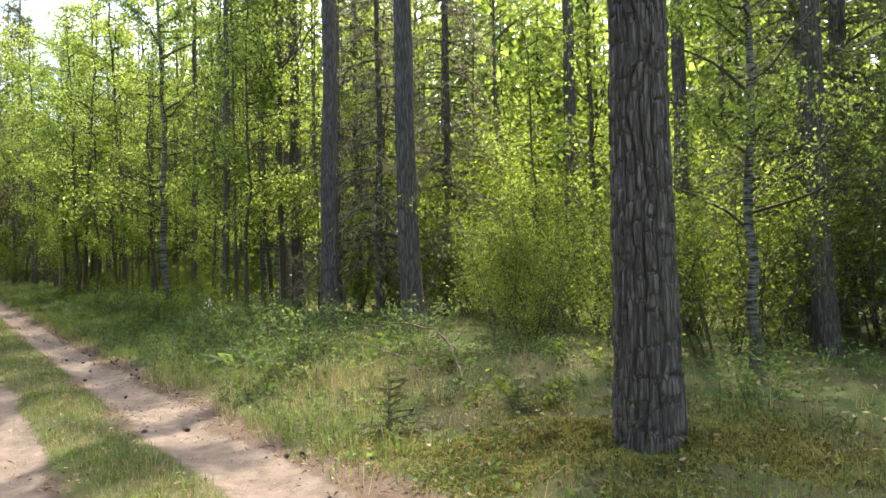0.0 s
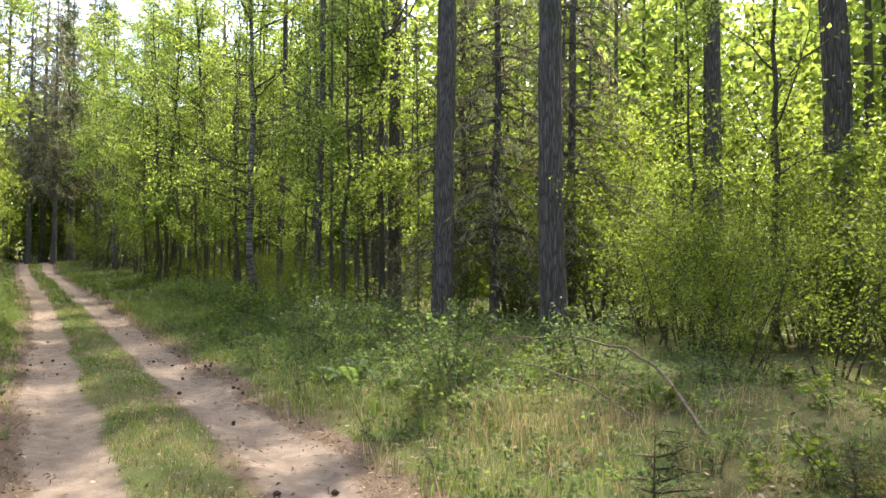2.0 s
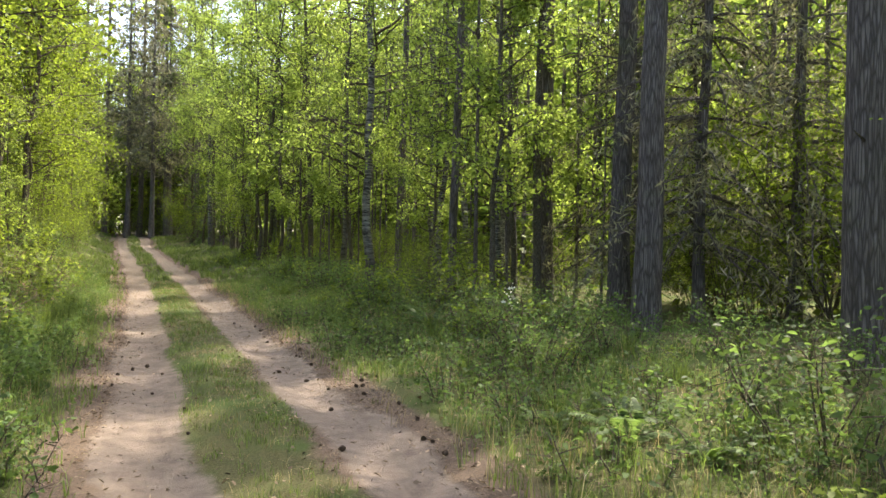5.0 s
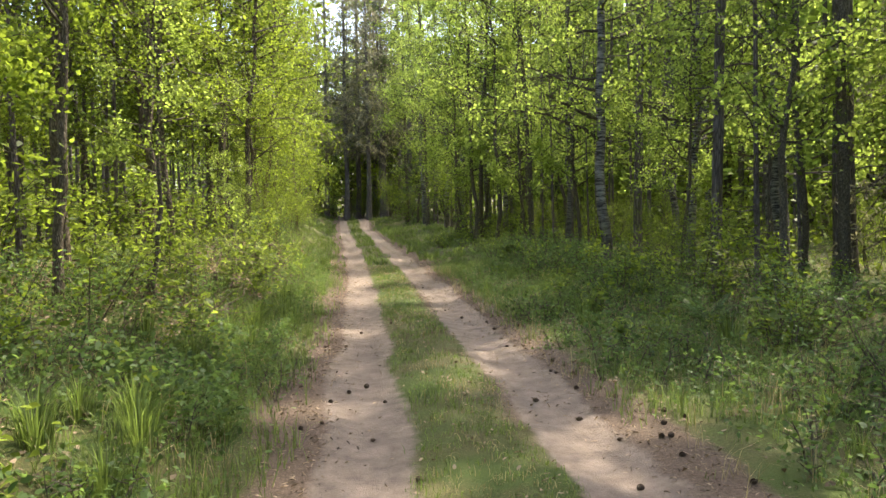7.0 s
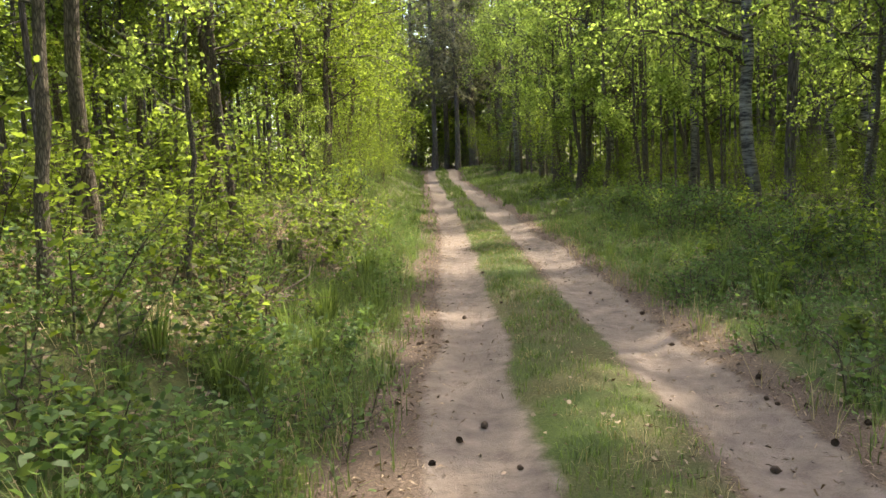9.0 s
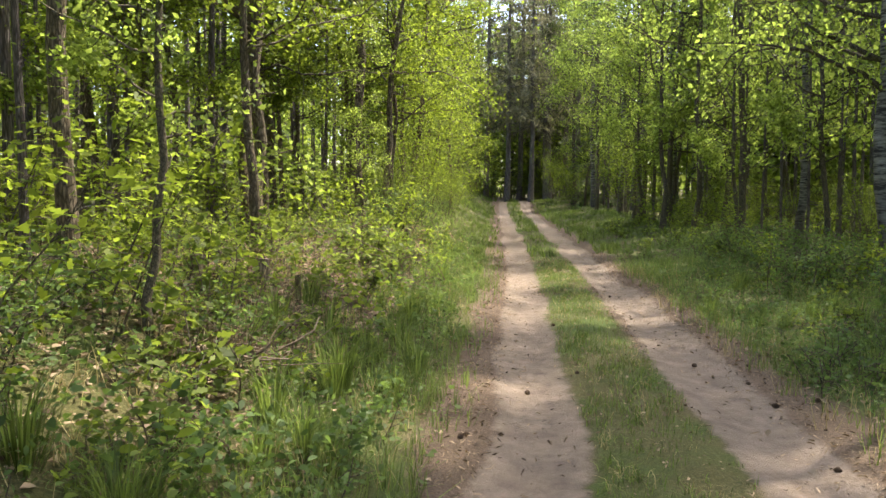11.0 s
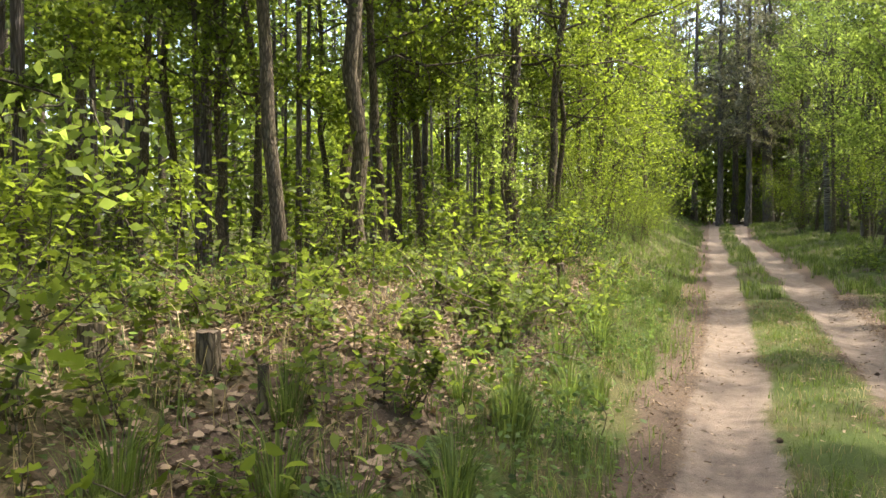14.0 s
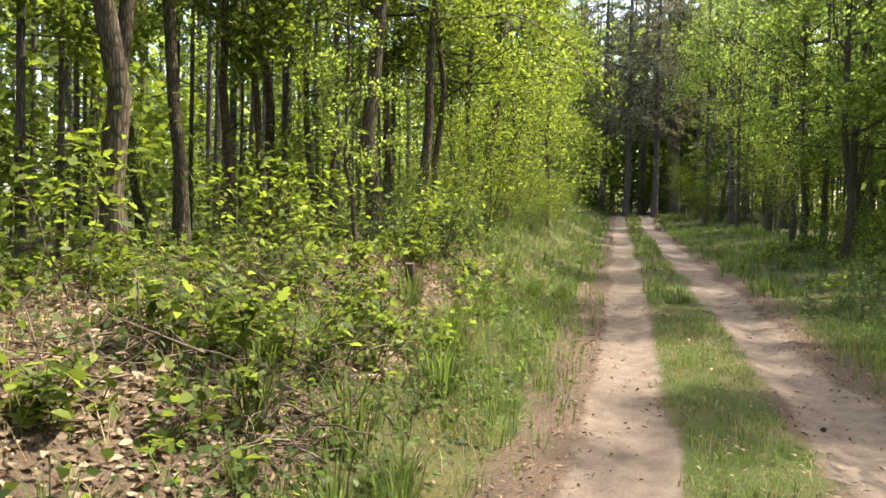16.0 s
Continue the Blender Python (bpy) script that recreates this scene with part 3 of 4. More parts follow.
for x, y, s in ((4.55, 31.6, 1.15), (4.9, 28.6, 1.1), (6.1, 22.2, 0.8), (5.3, 25.6, 0.7), (5.6, 35, 1.05), (7.4, 28, 0.9), (4.9, 40, 1.25), (9.8, 10.6, 0.8), (11.2, 12.2, 0.9), (6.3, 12.6, 0.85), (7.5, 14.0, 0.85), (10.4, 5.2, 0.6),
                (6.5, 16.4, 0.6), (6.0, 29.5, 0.9), (7.8, 31, 1.0), (4.6, 36.5, 0.9), (5.3, 48, 1.0), (4.2, 56, 1.1)):
    SLIM.put(x, y, s)
for x, y, s in ((-3.12, 14.5, 0.66), (-4.0, 12.45, 1.0), (-4.3, 18.05, 1.2), (-4.75, 19.6, 0.85), (-3.7, 22.5, 1.25), (-6.3, 24.4, 1.1), (-3.3, 24.3, 0.7), (-6.6, 16.7, 0.7), (-6.9, 17.8, 0.75), (-5.9, 17.35, 0.6), (-5.35, 22.4, 0.7), (-5.6, 24.5, 0.7), (-6.6, 12.9, 0.9), (-3.0, 9.65, 0.6), (-4.6, 7.0, 0.8), (-4.1, 4.2, 0.8), (-5.4, 1.6, 0.9), (-3.5, 27.5, 0.8), (-3.9, 33, 1.0), (-4.2, 39, 1.0), (-5, 46, 1.1), (-2.9, 36, 0.8), (-5.6, 21.8, 0.8), (-4.6, 26, 0.9), (-4.6, 52, 1.1)):
    OAKS.put(x, y, s)
for x, y, s, over in ((-3.3, 23.4, 0.95, 4), (-3.4, 28.6, 1.05, 4), (-3.6, 32.5, 1.15, 4), (-4.75, 18.5, 0.95, 1)):
    OAKS.put(x, y, s, 0, None, (0, over), "young oak leaning over the track with yellow-green leaves")
for x, y, s in ((-2.35, 10.7, 0.4), (-3.25, 30.7, 0.8), (-3.2, 6.4, 0.55), (-3.4, 2.4, 0.6), (-4.0, -1.0, 0.7), (-5.2, 9.9, 0.7), (-5.6, 17.8, 0.8), (-4.8, 26.2, 0.8), (-6.6, 21.2, 0.8), (-7.0, 14.6, 0.6), (-3.1, 20.4, 0.4)):
    SLIM.put(x, y, s)
for x, y, s in ((11.4, -3.2, 1.0), (12.2, -0.6, 1.1), (15.5, 2.0, 1.1)):
    SPRUCES.put(x, y, s)
for x, y, s in ((8.9, 9.6, 1.0), (9.8, 12.6, 1.0)):
    DRY_SPRUCE.put(x, y, s)
for _ in range(16):
    POLES.put(random.uniform(7.5, 15), random.uniform(10, 36), random.uniform(0.7, 1.1))
for _ in range(24):
    POLES.put(random.uniform(5.6, 9.5), random.uniform(10.5, 46), random.uniform(0.35, 0.6))
for _ in range(40):
    POLES.put(random.uniform(-8.5, -4.6), random.uniform(0, 34), random.uniform(0.4, 0.7))
for _ in range(40):
    x, y = random.uniform(10, 20), random.uniform(33, 66)
    FAR_BIRCH.put(x, y, random.uniform(1.1, 1.45))
for _ in range(34):
    POLES.put(random.uniform(-13, -5.5), random.uniform(4, 40), random.uniform(0.7, 1.1))

# the leafy stand behind the right verge
for x, y, s in ((11.6, 25.5, 1.1), (6.2, 37.4, 1.2), (5.2, 46.5, 1.25), (4.6, 54.5, 1.25), (6.6, 51.0, 1.3)):
    BIRCHES.put(x, y, s)
for x, y, s in ((6.9, 32.2, 1.1), (17.4, 20.6, 1.2)):
    SLIM.put(x, y, s)
# tall crowns that close the sky, also added to dapple the track with shade
for x, y, s in ((5.9, 27.2, 0.9), (5.2, 33.8, 0.95), (5.7, 42.0, 1.0), (4.4, 50.5, 1.0), (3.6, 57.5, 1.05), (4.0, 64.0, 1.1), (7.6, 12.9, 0.85), (11.6, 40.0, 1.0), (15.0, 36.0, 1.0), (-5.6, 57.0, 1.0), (-5.2, 44.0, 0.9), (-7.8, 50.0, 1.0)):
    TALL.put(x, y, s)
for x, y, s in ((10.9, 9.4, 1.1),):
    DRY_SPRUCE.put(x, y, s)
for x, y, s in ((-1.1, 63.5, 1.6), (0.7, 62.5, 1.5), (-2.9, 67.0, 1.65), (2.2, 66.0, 1.6), (-0.2, 69.0, 1.75), (3.6, 68.5, 1.7), (-4.6, 69.5, 1.7), (1.4, 72.0, 1.8)):
    DRY_FAR.put(x, y, s)
# added to cast shade on the track and the lower left bank
for x, y, s in ((6.6, 15.2, 0.95), (6.9, 19.9, 1.0)):
    SHADE_PINE.put(x, y, s)
for x, y, s in ((10.3, -1.2, 0.95), (13.4, -2.0, 1.1), (16.8, 0.6, 1.2)):
    SPRUCES.put(x, y, s)

# the wood around
taken = []
tries = 0
while len(taken) < 250 and tries < 6000:
    tries += 1
    x, y = random.uniform(-34, 40), random.uniform(-22, 78)
    right = 10.5 if y < 9 else 7.6 if y < 30 else 5.6
    if -5.6 + float(bend(y)) < x < right + float(bend(y)) or any((x - a) ** 2 + (y - b) ** 2 < 3.2 for a, b in taken):
        continue
    if x > 11 and -5 < y - (x - 13) * 0.75 < 11 and (x < 24 or random.random() < 0.5):      # an open patch in the canopy
        continue
    if not -15 < x < 20 and random.random() < 0.5:
        continue
    if 6 < x < 17 and 10 < y < 42 and random.random() < 0.55:      # gaps that let the sun in
        continue
    if 0 < x < 17 and 6 < y < 42 and random.random() < 0.7:      # thin stand beside the track
        taken.append((x, y))
        POLES.put(x, y, random.uniform(0.5, 0.9))
        continue
    taken.append((x, y))
    q = random.random()
    if -11 < x < 0:
        (POLES if q < 0.7 else OAKS).put(x, y, random.uniform(0.6, 0.95))
    elif 0 < x < 12:
        (POLES if q < 0.85 else SLIM).put(x, y, random.uniform(0.6, 0.95))
    elif x < 0:
        (POLES if q < 0.35 else FAR_OAK if q < 0.85 else FAR_BIRCH).put(x, y, random.uniform(0.7, 1.1))
    else:
        (FAR_BIRCH if q < 0.55 else FAR_OAK if q < 0.85 else POLES).put(x, y, random.uniform(0.55, 0.85) if x < 20 else random.uniform(0.8, 1.1))


def far_woods(seed, trees, mat, label, area, clear, n=170, leaf=0.6, tall=(11, 18)):
    """Woods too far off to count: trunks and leaf clumps in one mesh."""
    r = np.random.default_rng(seed)
    lines, cs = [], []
    while len(cs) < trees:
        x, y = r.uniform(area[0], area[1]), r.uniform(area[2], area[3])
        if clear[0] < x < clear[1] and clear[2] < y < clear[3]:
            continue
        z, t = float(height(x, y)), r.uniform(*tall)
        lines.append((np.array([[x, y, z - 0.2], [x + r.normal() * 0.3, y, z + t * 0.9]]), np.array([0.14, 0.05])))
        f = r.random(n) ** 0.8
        w = 2.6 * (0.4 + np.sin(math.pi * np.clip(f, 0.05, 0.95)))
        a = r.uniform(0, 6.283, n)
        d = np.sqrt(r.random(n)) * w
        cs.append(np.stack([x + np.cos(a) * d, y + np.sin(a) * d, z + 0.3 + f * t], -1))
    v, q = leaf_arrays(r, np.concatenate(cs), leaf, 0.2, 0.7)
    tagged(new("far_woods", mesh_from("far_woods", v, q, mat)), label, "woods", kind="stuff")
    tagged(new("far_trunks", tube_mesh("far_trunks", lines, THIN_BARK, 5)), "trunks of the distant woods", "woods", kind="stuff")


far_woods(401, 260, BIRCH_LEAF, "deciduous woods in fresh green leaf", (-48, 52, -30, 100), (-21, 21, -16, 74))
# birch leaf instead of needle: the lighter colour stands in for haze
far_woods(402, 110, BIRCH_LEAF, "green woods beyond the track's end, haze put into the lighter leaf colour", (-34, 34, 74, 112), (0, 0, 0, 0))
far_woods(405, 120, BIRCH_LEAF, "green woods behind the track-side trees", (15, 40, 24, 70), (0, 0, 0, 0), 520, 0.45, (14, 22))
far_woods(406, 80, BIRCH_LEAF, "green woods beyond the sapling thicket", (24, 42, -4, 30), (0, 0, 0, 0), 560, 0.45, (14, 21))
# darker needle colour, added behind the left trees as the wood's inner shade
far_woods(404, 150, NEEDLE, "added dark needle foliage standing in for the wood's shaded interior", (-44, -15, -12, 74), (0, 0, 0, 0), 190, 0.5)
far_woods(403, 150, BIRCH_LEAF, "distant deciduous woods", (-95, 100, -70, 130), (-46, 50, -28, 98), 110, 0.9)
for _ in range(26):
    x, y = random.uniform(-11, 12), random.uniform(64, 84)
    if abs(x + 1.5) < 2.2 and y < 70:
        continue
    random.choice((FAR_OAK, FAR_BIRCH)).put(x, y, random.uniform(0.8, 1.2))
for x, y, s in ((3.6, 68, 1.0), (6.2, 62, 1.1), (-4.6, 66, 1.0), (0.8, 74, 1.1), (-4.8, 71, 1.14), (2.6, 73, 1.14), (-1.5, 76, 1.7), (-6.5, 60, 1.0), (4.8, 57, 0.9), (-4, 78, 1.6), (1.5, 79, 1.8), (4.5, 77, 1.7), (7.5, 74, 1.5), (-7, 76, 1.6), (-0.2, 84, 1.9), (3.2, 86, 1.9), (-3, 88, 1.9)):
    (FAR_SPRUCE if s < 1.15 else FAR_BIRCH).put(x, y, s)


def low_growth(seed, n, label):
    """Brush under the trees away from the track."""
    r = np.random.default_rng(seed)
    x, y = r.uniform(-36, 42, n), r.uniform(-16, 88, n)
    side = x - bend(y)
    ok = (side < -7) | (side > np.where(y < 30, 9.5, 7.5)) | (y > 70)
    ok &= r.random(n) < 0.25 + 1.3 * (value_noise(x * 0.35, y * 0.35) + 0.5)
    x, y = x[ok], y[ok]
    c = np.stack([x, y, height(x, y) + 0.1 + r.random(len(x)) ** 1.6 * 2.2], -1)
    v, f = leaf_arrays(r, c, 0.26, 0.2, 0.65)
    tagged(new("woodland_brush", mesh_from("woodland_brush", v, f, BUSH_LEAF)), label, "undergrowth", kind="stuff")


low_growth(403, 52000, "green brush under the trees of the wood")

# ---- bushes and low plants ----
YOUNG = Kind("sapling_bush", [bush(s, 3.1, 5, 2200, 0.048, BUSH_LEAF, 0.8, 0.12, low=0.16, twigs=9) for s in (91, 92, 93)], "thicket of young saplings with small bright green leaves", "bush", "sapling thicket")
TALL_BUSH = Kind("tall_bush", [bush(s, 5.0, 6, 3400, 0.085, OAK_LEAF, 1.0, 0.2, low=0.25) for s in (94, 95)], "tall bright yellow-green bush at the wood's edge", "bush", "tall bushes")
SHRUB = Kind("low_shrub", [bush(s, 0.6, 4, 110, 0.095, BUSH_LEAF, 1.0, 0.05, low=0.15, lobed=True) for s in (101, 102, 103)], "low oak sprout with fresh green lobed leaves", "shrub", "oak sprouts")
OAKLING = Kind("oak_sapling", [bush(s, 1.9, 2, 260, 0.10, OAK_LEAF, 0.9, 0.10, low=0.2, twigs=9, lobed=True) for s in (96, 97, 98)], "thin-stemmed oak sapling with yellow-green lobed leaves", "sapling", "oak saplings")
WEED = Kind("undergrowth_plant", [bush(s, 0.45, 6, 170, 0.05, DARK_LEAF, 1.3, 0.05, low=0.1) for s in (105, 106, 107)], "leafy green undergrowth plant on the verge", "plant", "undergrowth")
BRAMBLE = Kind("verge_shrub", [bush(s, 1.25, 7, 620, 0.06, DARK_LEAF, 1.2, 0.09, low=0.1) for s in (108, 109)], "dense dark green verge shrub", "shrub", "verge shrubs")

placed = 0
while placed < 52:
    x, y = random.uniform(5.2, 12.5), random.uniform(-2.4, 9.0)
    if x < 0.84 * (y + 5.2) or (x - 7.1) ** 2 + (y - 5.0) ** 2 < 0.8:
        continue
    YOUNG.put(x, y, random.uniform(0.55, 1.2))
    placed += 1
for _ in range(16):
    YOUNG.put(random.uniform(8.4, 12), random.uniform(8.5, 13), random.uniform(0.6, 1.1))
for _ in range(44):
    YOUNG.put(random.uniform(5.6, 12), random.uniform(13, 40), random.uniform(0.4, 0.9))
for x, y, s in ((11.0, 8.6, 1.1), (12.0, 9.6, 1.25), (13.6, 10, 1.3), (12.4, 12.6, 1.1), (15.5, 5.5, 1.2), (10.6, 3.2, 0.8), (-3.6, 29, 1.0), (-3.4, 35, 1.1), (-4.4, 31.5, 1.2), (-2.9, 25.8, 0.7), (-3.8, 41, 1.2), (5.2, 37, 0.9), (5.0, 44, 1.0), (2.6, 60, 0.9), (-4.4, 60, 1.0), (0.2, 70, 1.0), (3.4, 56, 0.8)):
    TALL_BUSH.put(x, y, s)
for _ in range(20):
    YOUNG.put(random.uniform(-10, -5.2), random.uniform(-4, 34), random.uniform(0.3, 0.7))
for _ in range(24):
    YOUNG.put(random.uniform(-4.2, -2.5), random.uniform(22, 46), random.uniform(0.4, 0.8))
for _ in range(105):
    x, y = random.uniform(-7, -1.7), random.uniform(2, 24)
    SHRUB.put(x, y, random.uniform(0.5, 1.15))
for _ in range(26):
    SHRUB.put(random.uniform(-3.6, -1.6), random.uniform(9.5, 19), random.uniform(0.5, 1.25))
for x, y, s in ((-2.5, 9.0, 0.7), (-3.3, 8.2, 1.0), (-2.3, 7.4, 0.55), (-2.6, 10.6, 0.75), (-2.1, 11.3, 0.6), (-3.4, 10.8, 0.9), (-4.3, 9.4, 1.1), (-2.9, 11.9, 0.6), (-4.6, 11.2, 1.0), (-3.7, 6.4, 0.9), (-2.7, 5.2, 0.7), (-4.4, 14.9, 0.9), (-5.2, 13.4, 1.1), (-3.4, 16.6, 0.8), (-2.5, 17.6, 0.6), (-3.0, 18.8, 0.9), (-2.6, 20.6, 0.8), (-3.5, 20.2, 1.1), (-2.7, 22.4, 0.9), (-4.9, 15.9, 1.0), (-2.4, 24.0, 0.8), (-5.4, 18.6, 1.1), (-6.2, 15.2, 1.0), (-2.9, 3.4, 0.8), (-3.6, 1.8, 0.9)):
    OAKLING.put(x, y, s)
for _ in range(40):
    OAKLING.put(random.uniform(-9.5, -4.6), random.uniform(5, 30), random.uniform(0.6, 1.3))
for _ in range(22):
    OAKLING.put(random.uniform(4.2, 8.0), random.uniform(14, 36), random.uniform(0.4, 0.9))
for _ in range(20):
    x, y = random.uniform(-6, 6), random.uniform(60, 70)
    if y > 66 or not -3 < x < 1.8:
        YOUNG.put(x, y, random.uniform(0.6, 1.2))
for _ in range(30):
    SHRUB.put(random.uniform(-4.4, -1.7), random.uniform(13.5, 19), random.uniform(0.45, 1.0))
for _ in range(40):
    SHRUB.put(random.uniform(2.9, 7.5), random.uniform(-4, 20), random.uniform(0.4, 0.9))
for _ in range(80):
    WEED.put(random.uniform(2.45, 6.5), random.uniform(-1.2, 26), random.uniform(0.5, 1.2))
for x, y, s in ((4.35, -3.75, 0.45), (3.55, -3.95, 0.35), (4.6, -3.1, 0.5), (5.2, -2.6, 0.7), (2.9, -2.2, 0.4), (5.6, -3.4, 0.8), (5.0, -4.2, 0.6)):
    WEED.put(x, y, s)
for _ in range(125):
    WEED.put(random.uniform(-5.5, -1.0), random.uniform(-3, 26), random.uniform(0.4, 1.0))
for _ in range(34):
    BRAMBLE.put(random.uniform(3.8, 6.4), random.uniform(2, 24), random.uniform(0.5, 1.0))
for _ in range(14):
    BRAMBLE.put(random.uniform(-4.0, -2.4), random.uniform(19, 34), random.uniform(0.5, 1.0))
for _ in range(26):
    BRAMBLE.put(random.uniform(-4.6, -2.0), random.uniform(-1, 11), random.uniform(0.35, 0.8))
for _ in range(50):
    WEED.put(random.uniform(-3.6, -1.0), random.uniform(0, 12), random.uniform(0.5, 1.1))
for _ in range(40):
    WEED.put(random.uniform(2.5, 5.5), random.uniform(2, 16), random.uniform(0.6, 1.3))
for _ in range(70):
    SHRUB.put(random.uniform(2.9, 6.5), random.uniform(9, 38), random.uniform(0.6, 1.4))
for _ in range(24):
    OAKLING.put(random.uniform(4.6, 7.5), random.uniform(10, 40), random.uniform(0.4, 1.0))


# ---- grass and litter ----
def blades(seed, n, area, keep, low, high, wide, lean=0.35, tuft=6):
    """Grass in tufts of bent blades; keep(x, y) is the chance that a tuft grows there."""
    r = np.random.default_rng(seed)
    x, y = r.uniform(area[0], area[1], n // tuft), r.uniform(area[2], area[3], n // tuft)
    ok = r.random(len(x)) < keep(x, y)
    x, y = np.repeat(x[ok], tuft), np.repeat(y[ok], tuft)
    n = len(x)
    x, y = x + r.normal(size=n) * 0.035, y + r.normal(size=n) * 0.035
    z = height(x, y)
    a, h = r.uniform(0, 6.283, n), r.uniform(low, high, n) * (0.7 + 0.9 * (value_noise(x * 1.1 + 60, y * 1.1) + 0.5))
    b = a + 1.57
    bendy = r.uniform(0.15, 1.5, n) * lean
    w = wide * r.uniform(0.7, 1.3, n)
    p = np.stack([x, y, z - 0.01], -1)
    side = np.stack([np.cos(b), np.sin(b), 0 * a], -1) * w[:, None]
    fwd = np.stack([np.cos(a), np.sin(a), 0 * a], -1) * h[:, None]
    up = np.array([0, 0, 1.0])[None] * h[:, None]
    m = p + fwd * (bendy * 0.35)[:, None] + up * 0.6
    t = p + fwd * bendy[:, None] * 1.3 + up * (1 - 0.3 * bendy)[:, None]
    v = np.stack([p - side, p + side, m + side * 0.7, m - side * 0.7, t + side * 0.12, t - side * 0.12], 1).reshape(-1, 3)
    k = np.arange(n)[:, None] * 6
    return v, np.concatenate([k + np.array([0, 1, 2, 3]), k + np.array([3, 2, 4, 5])])


def grass_chance(x, y):
    xr = x - bend(y)
    s = sand_mask(x, y)
    b = brown_mask(x, y)
    return np.clip(1 - 1.5 * s - 0.75 * b, 0, 1) * np.clip(0.6 + 1.6 * value_noise(x * 0.9 + 12, y * 0.9), 0.05, 1)


def field(name, seed, n, area, keep, low, high, wide, mat, label, lean=0.35):
    v, f = blades(seed, n, area, keep, low, high, wide, lean)
    tagged(new(name, mesh_from(name, v, f, mat)), label, "grass", kind="stuff")


def moss_chance(x, y):
    """Moss cushions round the big pine's foot and in the clearing."""
    round_pine = np.exp(-((x - 3.8) / 1.3) ** 4 - ((y + 3.0) / 1.6) ** 4)
    return np.clip(round_pine * (0.75 + 2.4 * value_noise(x * 1.6 + 51, y * 1.6)), 0, 1)


def open_moss(x, y):
    """How far the tall grass gives way to moss round the big pine."""
    return np.exp(-((x - 3.9) / 1.5) ** 4 - ((y + 3.1) / 2.0) ** 4)


def verge_grass(x, y):
    return grass_chance(x, y) * (1 - 0.92 * open_moss(x, y))


def wood_side(x, y):
    """Less grass up on the leafy bank."""
    return grass_chance(x, y) * (0.14 + 0.86 * step(-2.1, -1.3, x + 0.5 * value_noise(x + 8, y * 0.8)))


field("grass", 201, 50000, (0.2, 1.35, -6, 24), lambda x, y: grass_chance(x, y) * np.clip(0.85 + 2.2 * value_noise(x * 3.1 + 77, y * 2.3), 0.12, 1), 0.025, 0.085, 0.0028, GRASS, "short green grass on the ridge between the ruts", 0.6)
field("moss", 209, 110000, (2.2, 5.6, -5.2, -0.8), moss_chance, 0.02, 0.05, 0.006, MOSS, "yellow-green moss cushions round the big pine", 0.9)
field("grass", 202, 95000, (1.9, 5.2, -6, 24), verge_grass, 0.06, 0.20, 0.0032, GRASS, "green grass on the sunny verge", 0.6)
field("grass", 203, 75000, (-3.6, -0.45, -4, 24), wood_side, 0.07, 0.22, 0.0034, GRASS, "lush green grass on the bank beside the track", 0.6)
field("grass", 204, 50000, (-3.6, 5.5, 24, 66), grass_chance, 0.10, 0.25, 0.008, GRASS, "grass along the far track", 0.6)
field("grass", 205, 36000, (-14, 16, -8, 34), lambda x, y: grass_chance(x, y) * ((x > 4.8) | (x < -3.2)) * 0.6 * (1 - 0.9 * open_moss(x, y)), 0.12, 0.3, 0.006, GRASS, "grass on the woodland floor", 0.7)
field("dry_grass", 206, 62000, (1.9, 6.0, -5, 22), lambda x, y: (0.10 + 0.9 * np.exp(-((x - 3.8) / 1.2) ** 2 - ((y - 0.7) / 1.8) ** 2)) * (1 - 0.95 * open_moss(x, y)), 0.10, 0.3, 0.0022, DRY_GRASS, "straw-coloured dry grass stalks", 0.8)
field("dry_grass", 208, 14000, (0.25, 1.3, -6, 24), lambda x, y: grass_chance(x, y) * 0.7, 0.03, 0.09, 0.0022, DRY_GRASS, "short dry stalks on the ridge between the ruts", 0.9)
field("dry_grass", 207, 16000, (-5, -0.8, 0, 26), lambda x, y: 0.5 + 0 * x, 0.08, 0.25, 0.0022, DRY_GRASS, "straw-coloured dry grass stalks", 0.9)


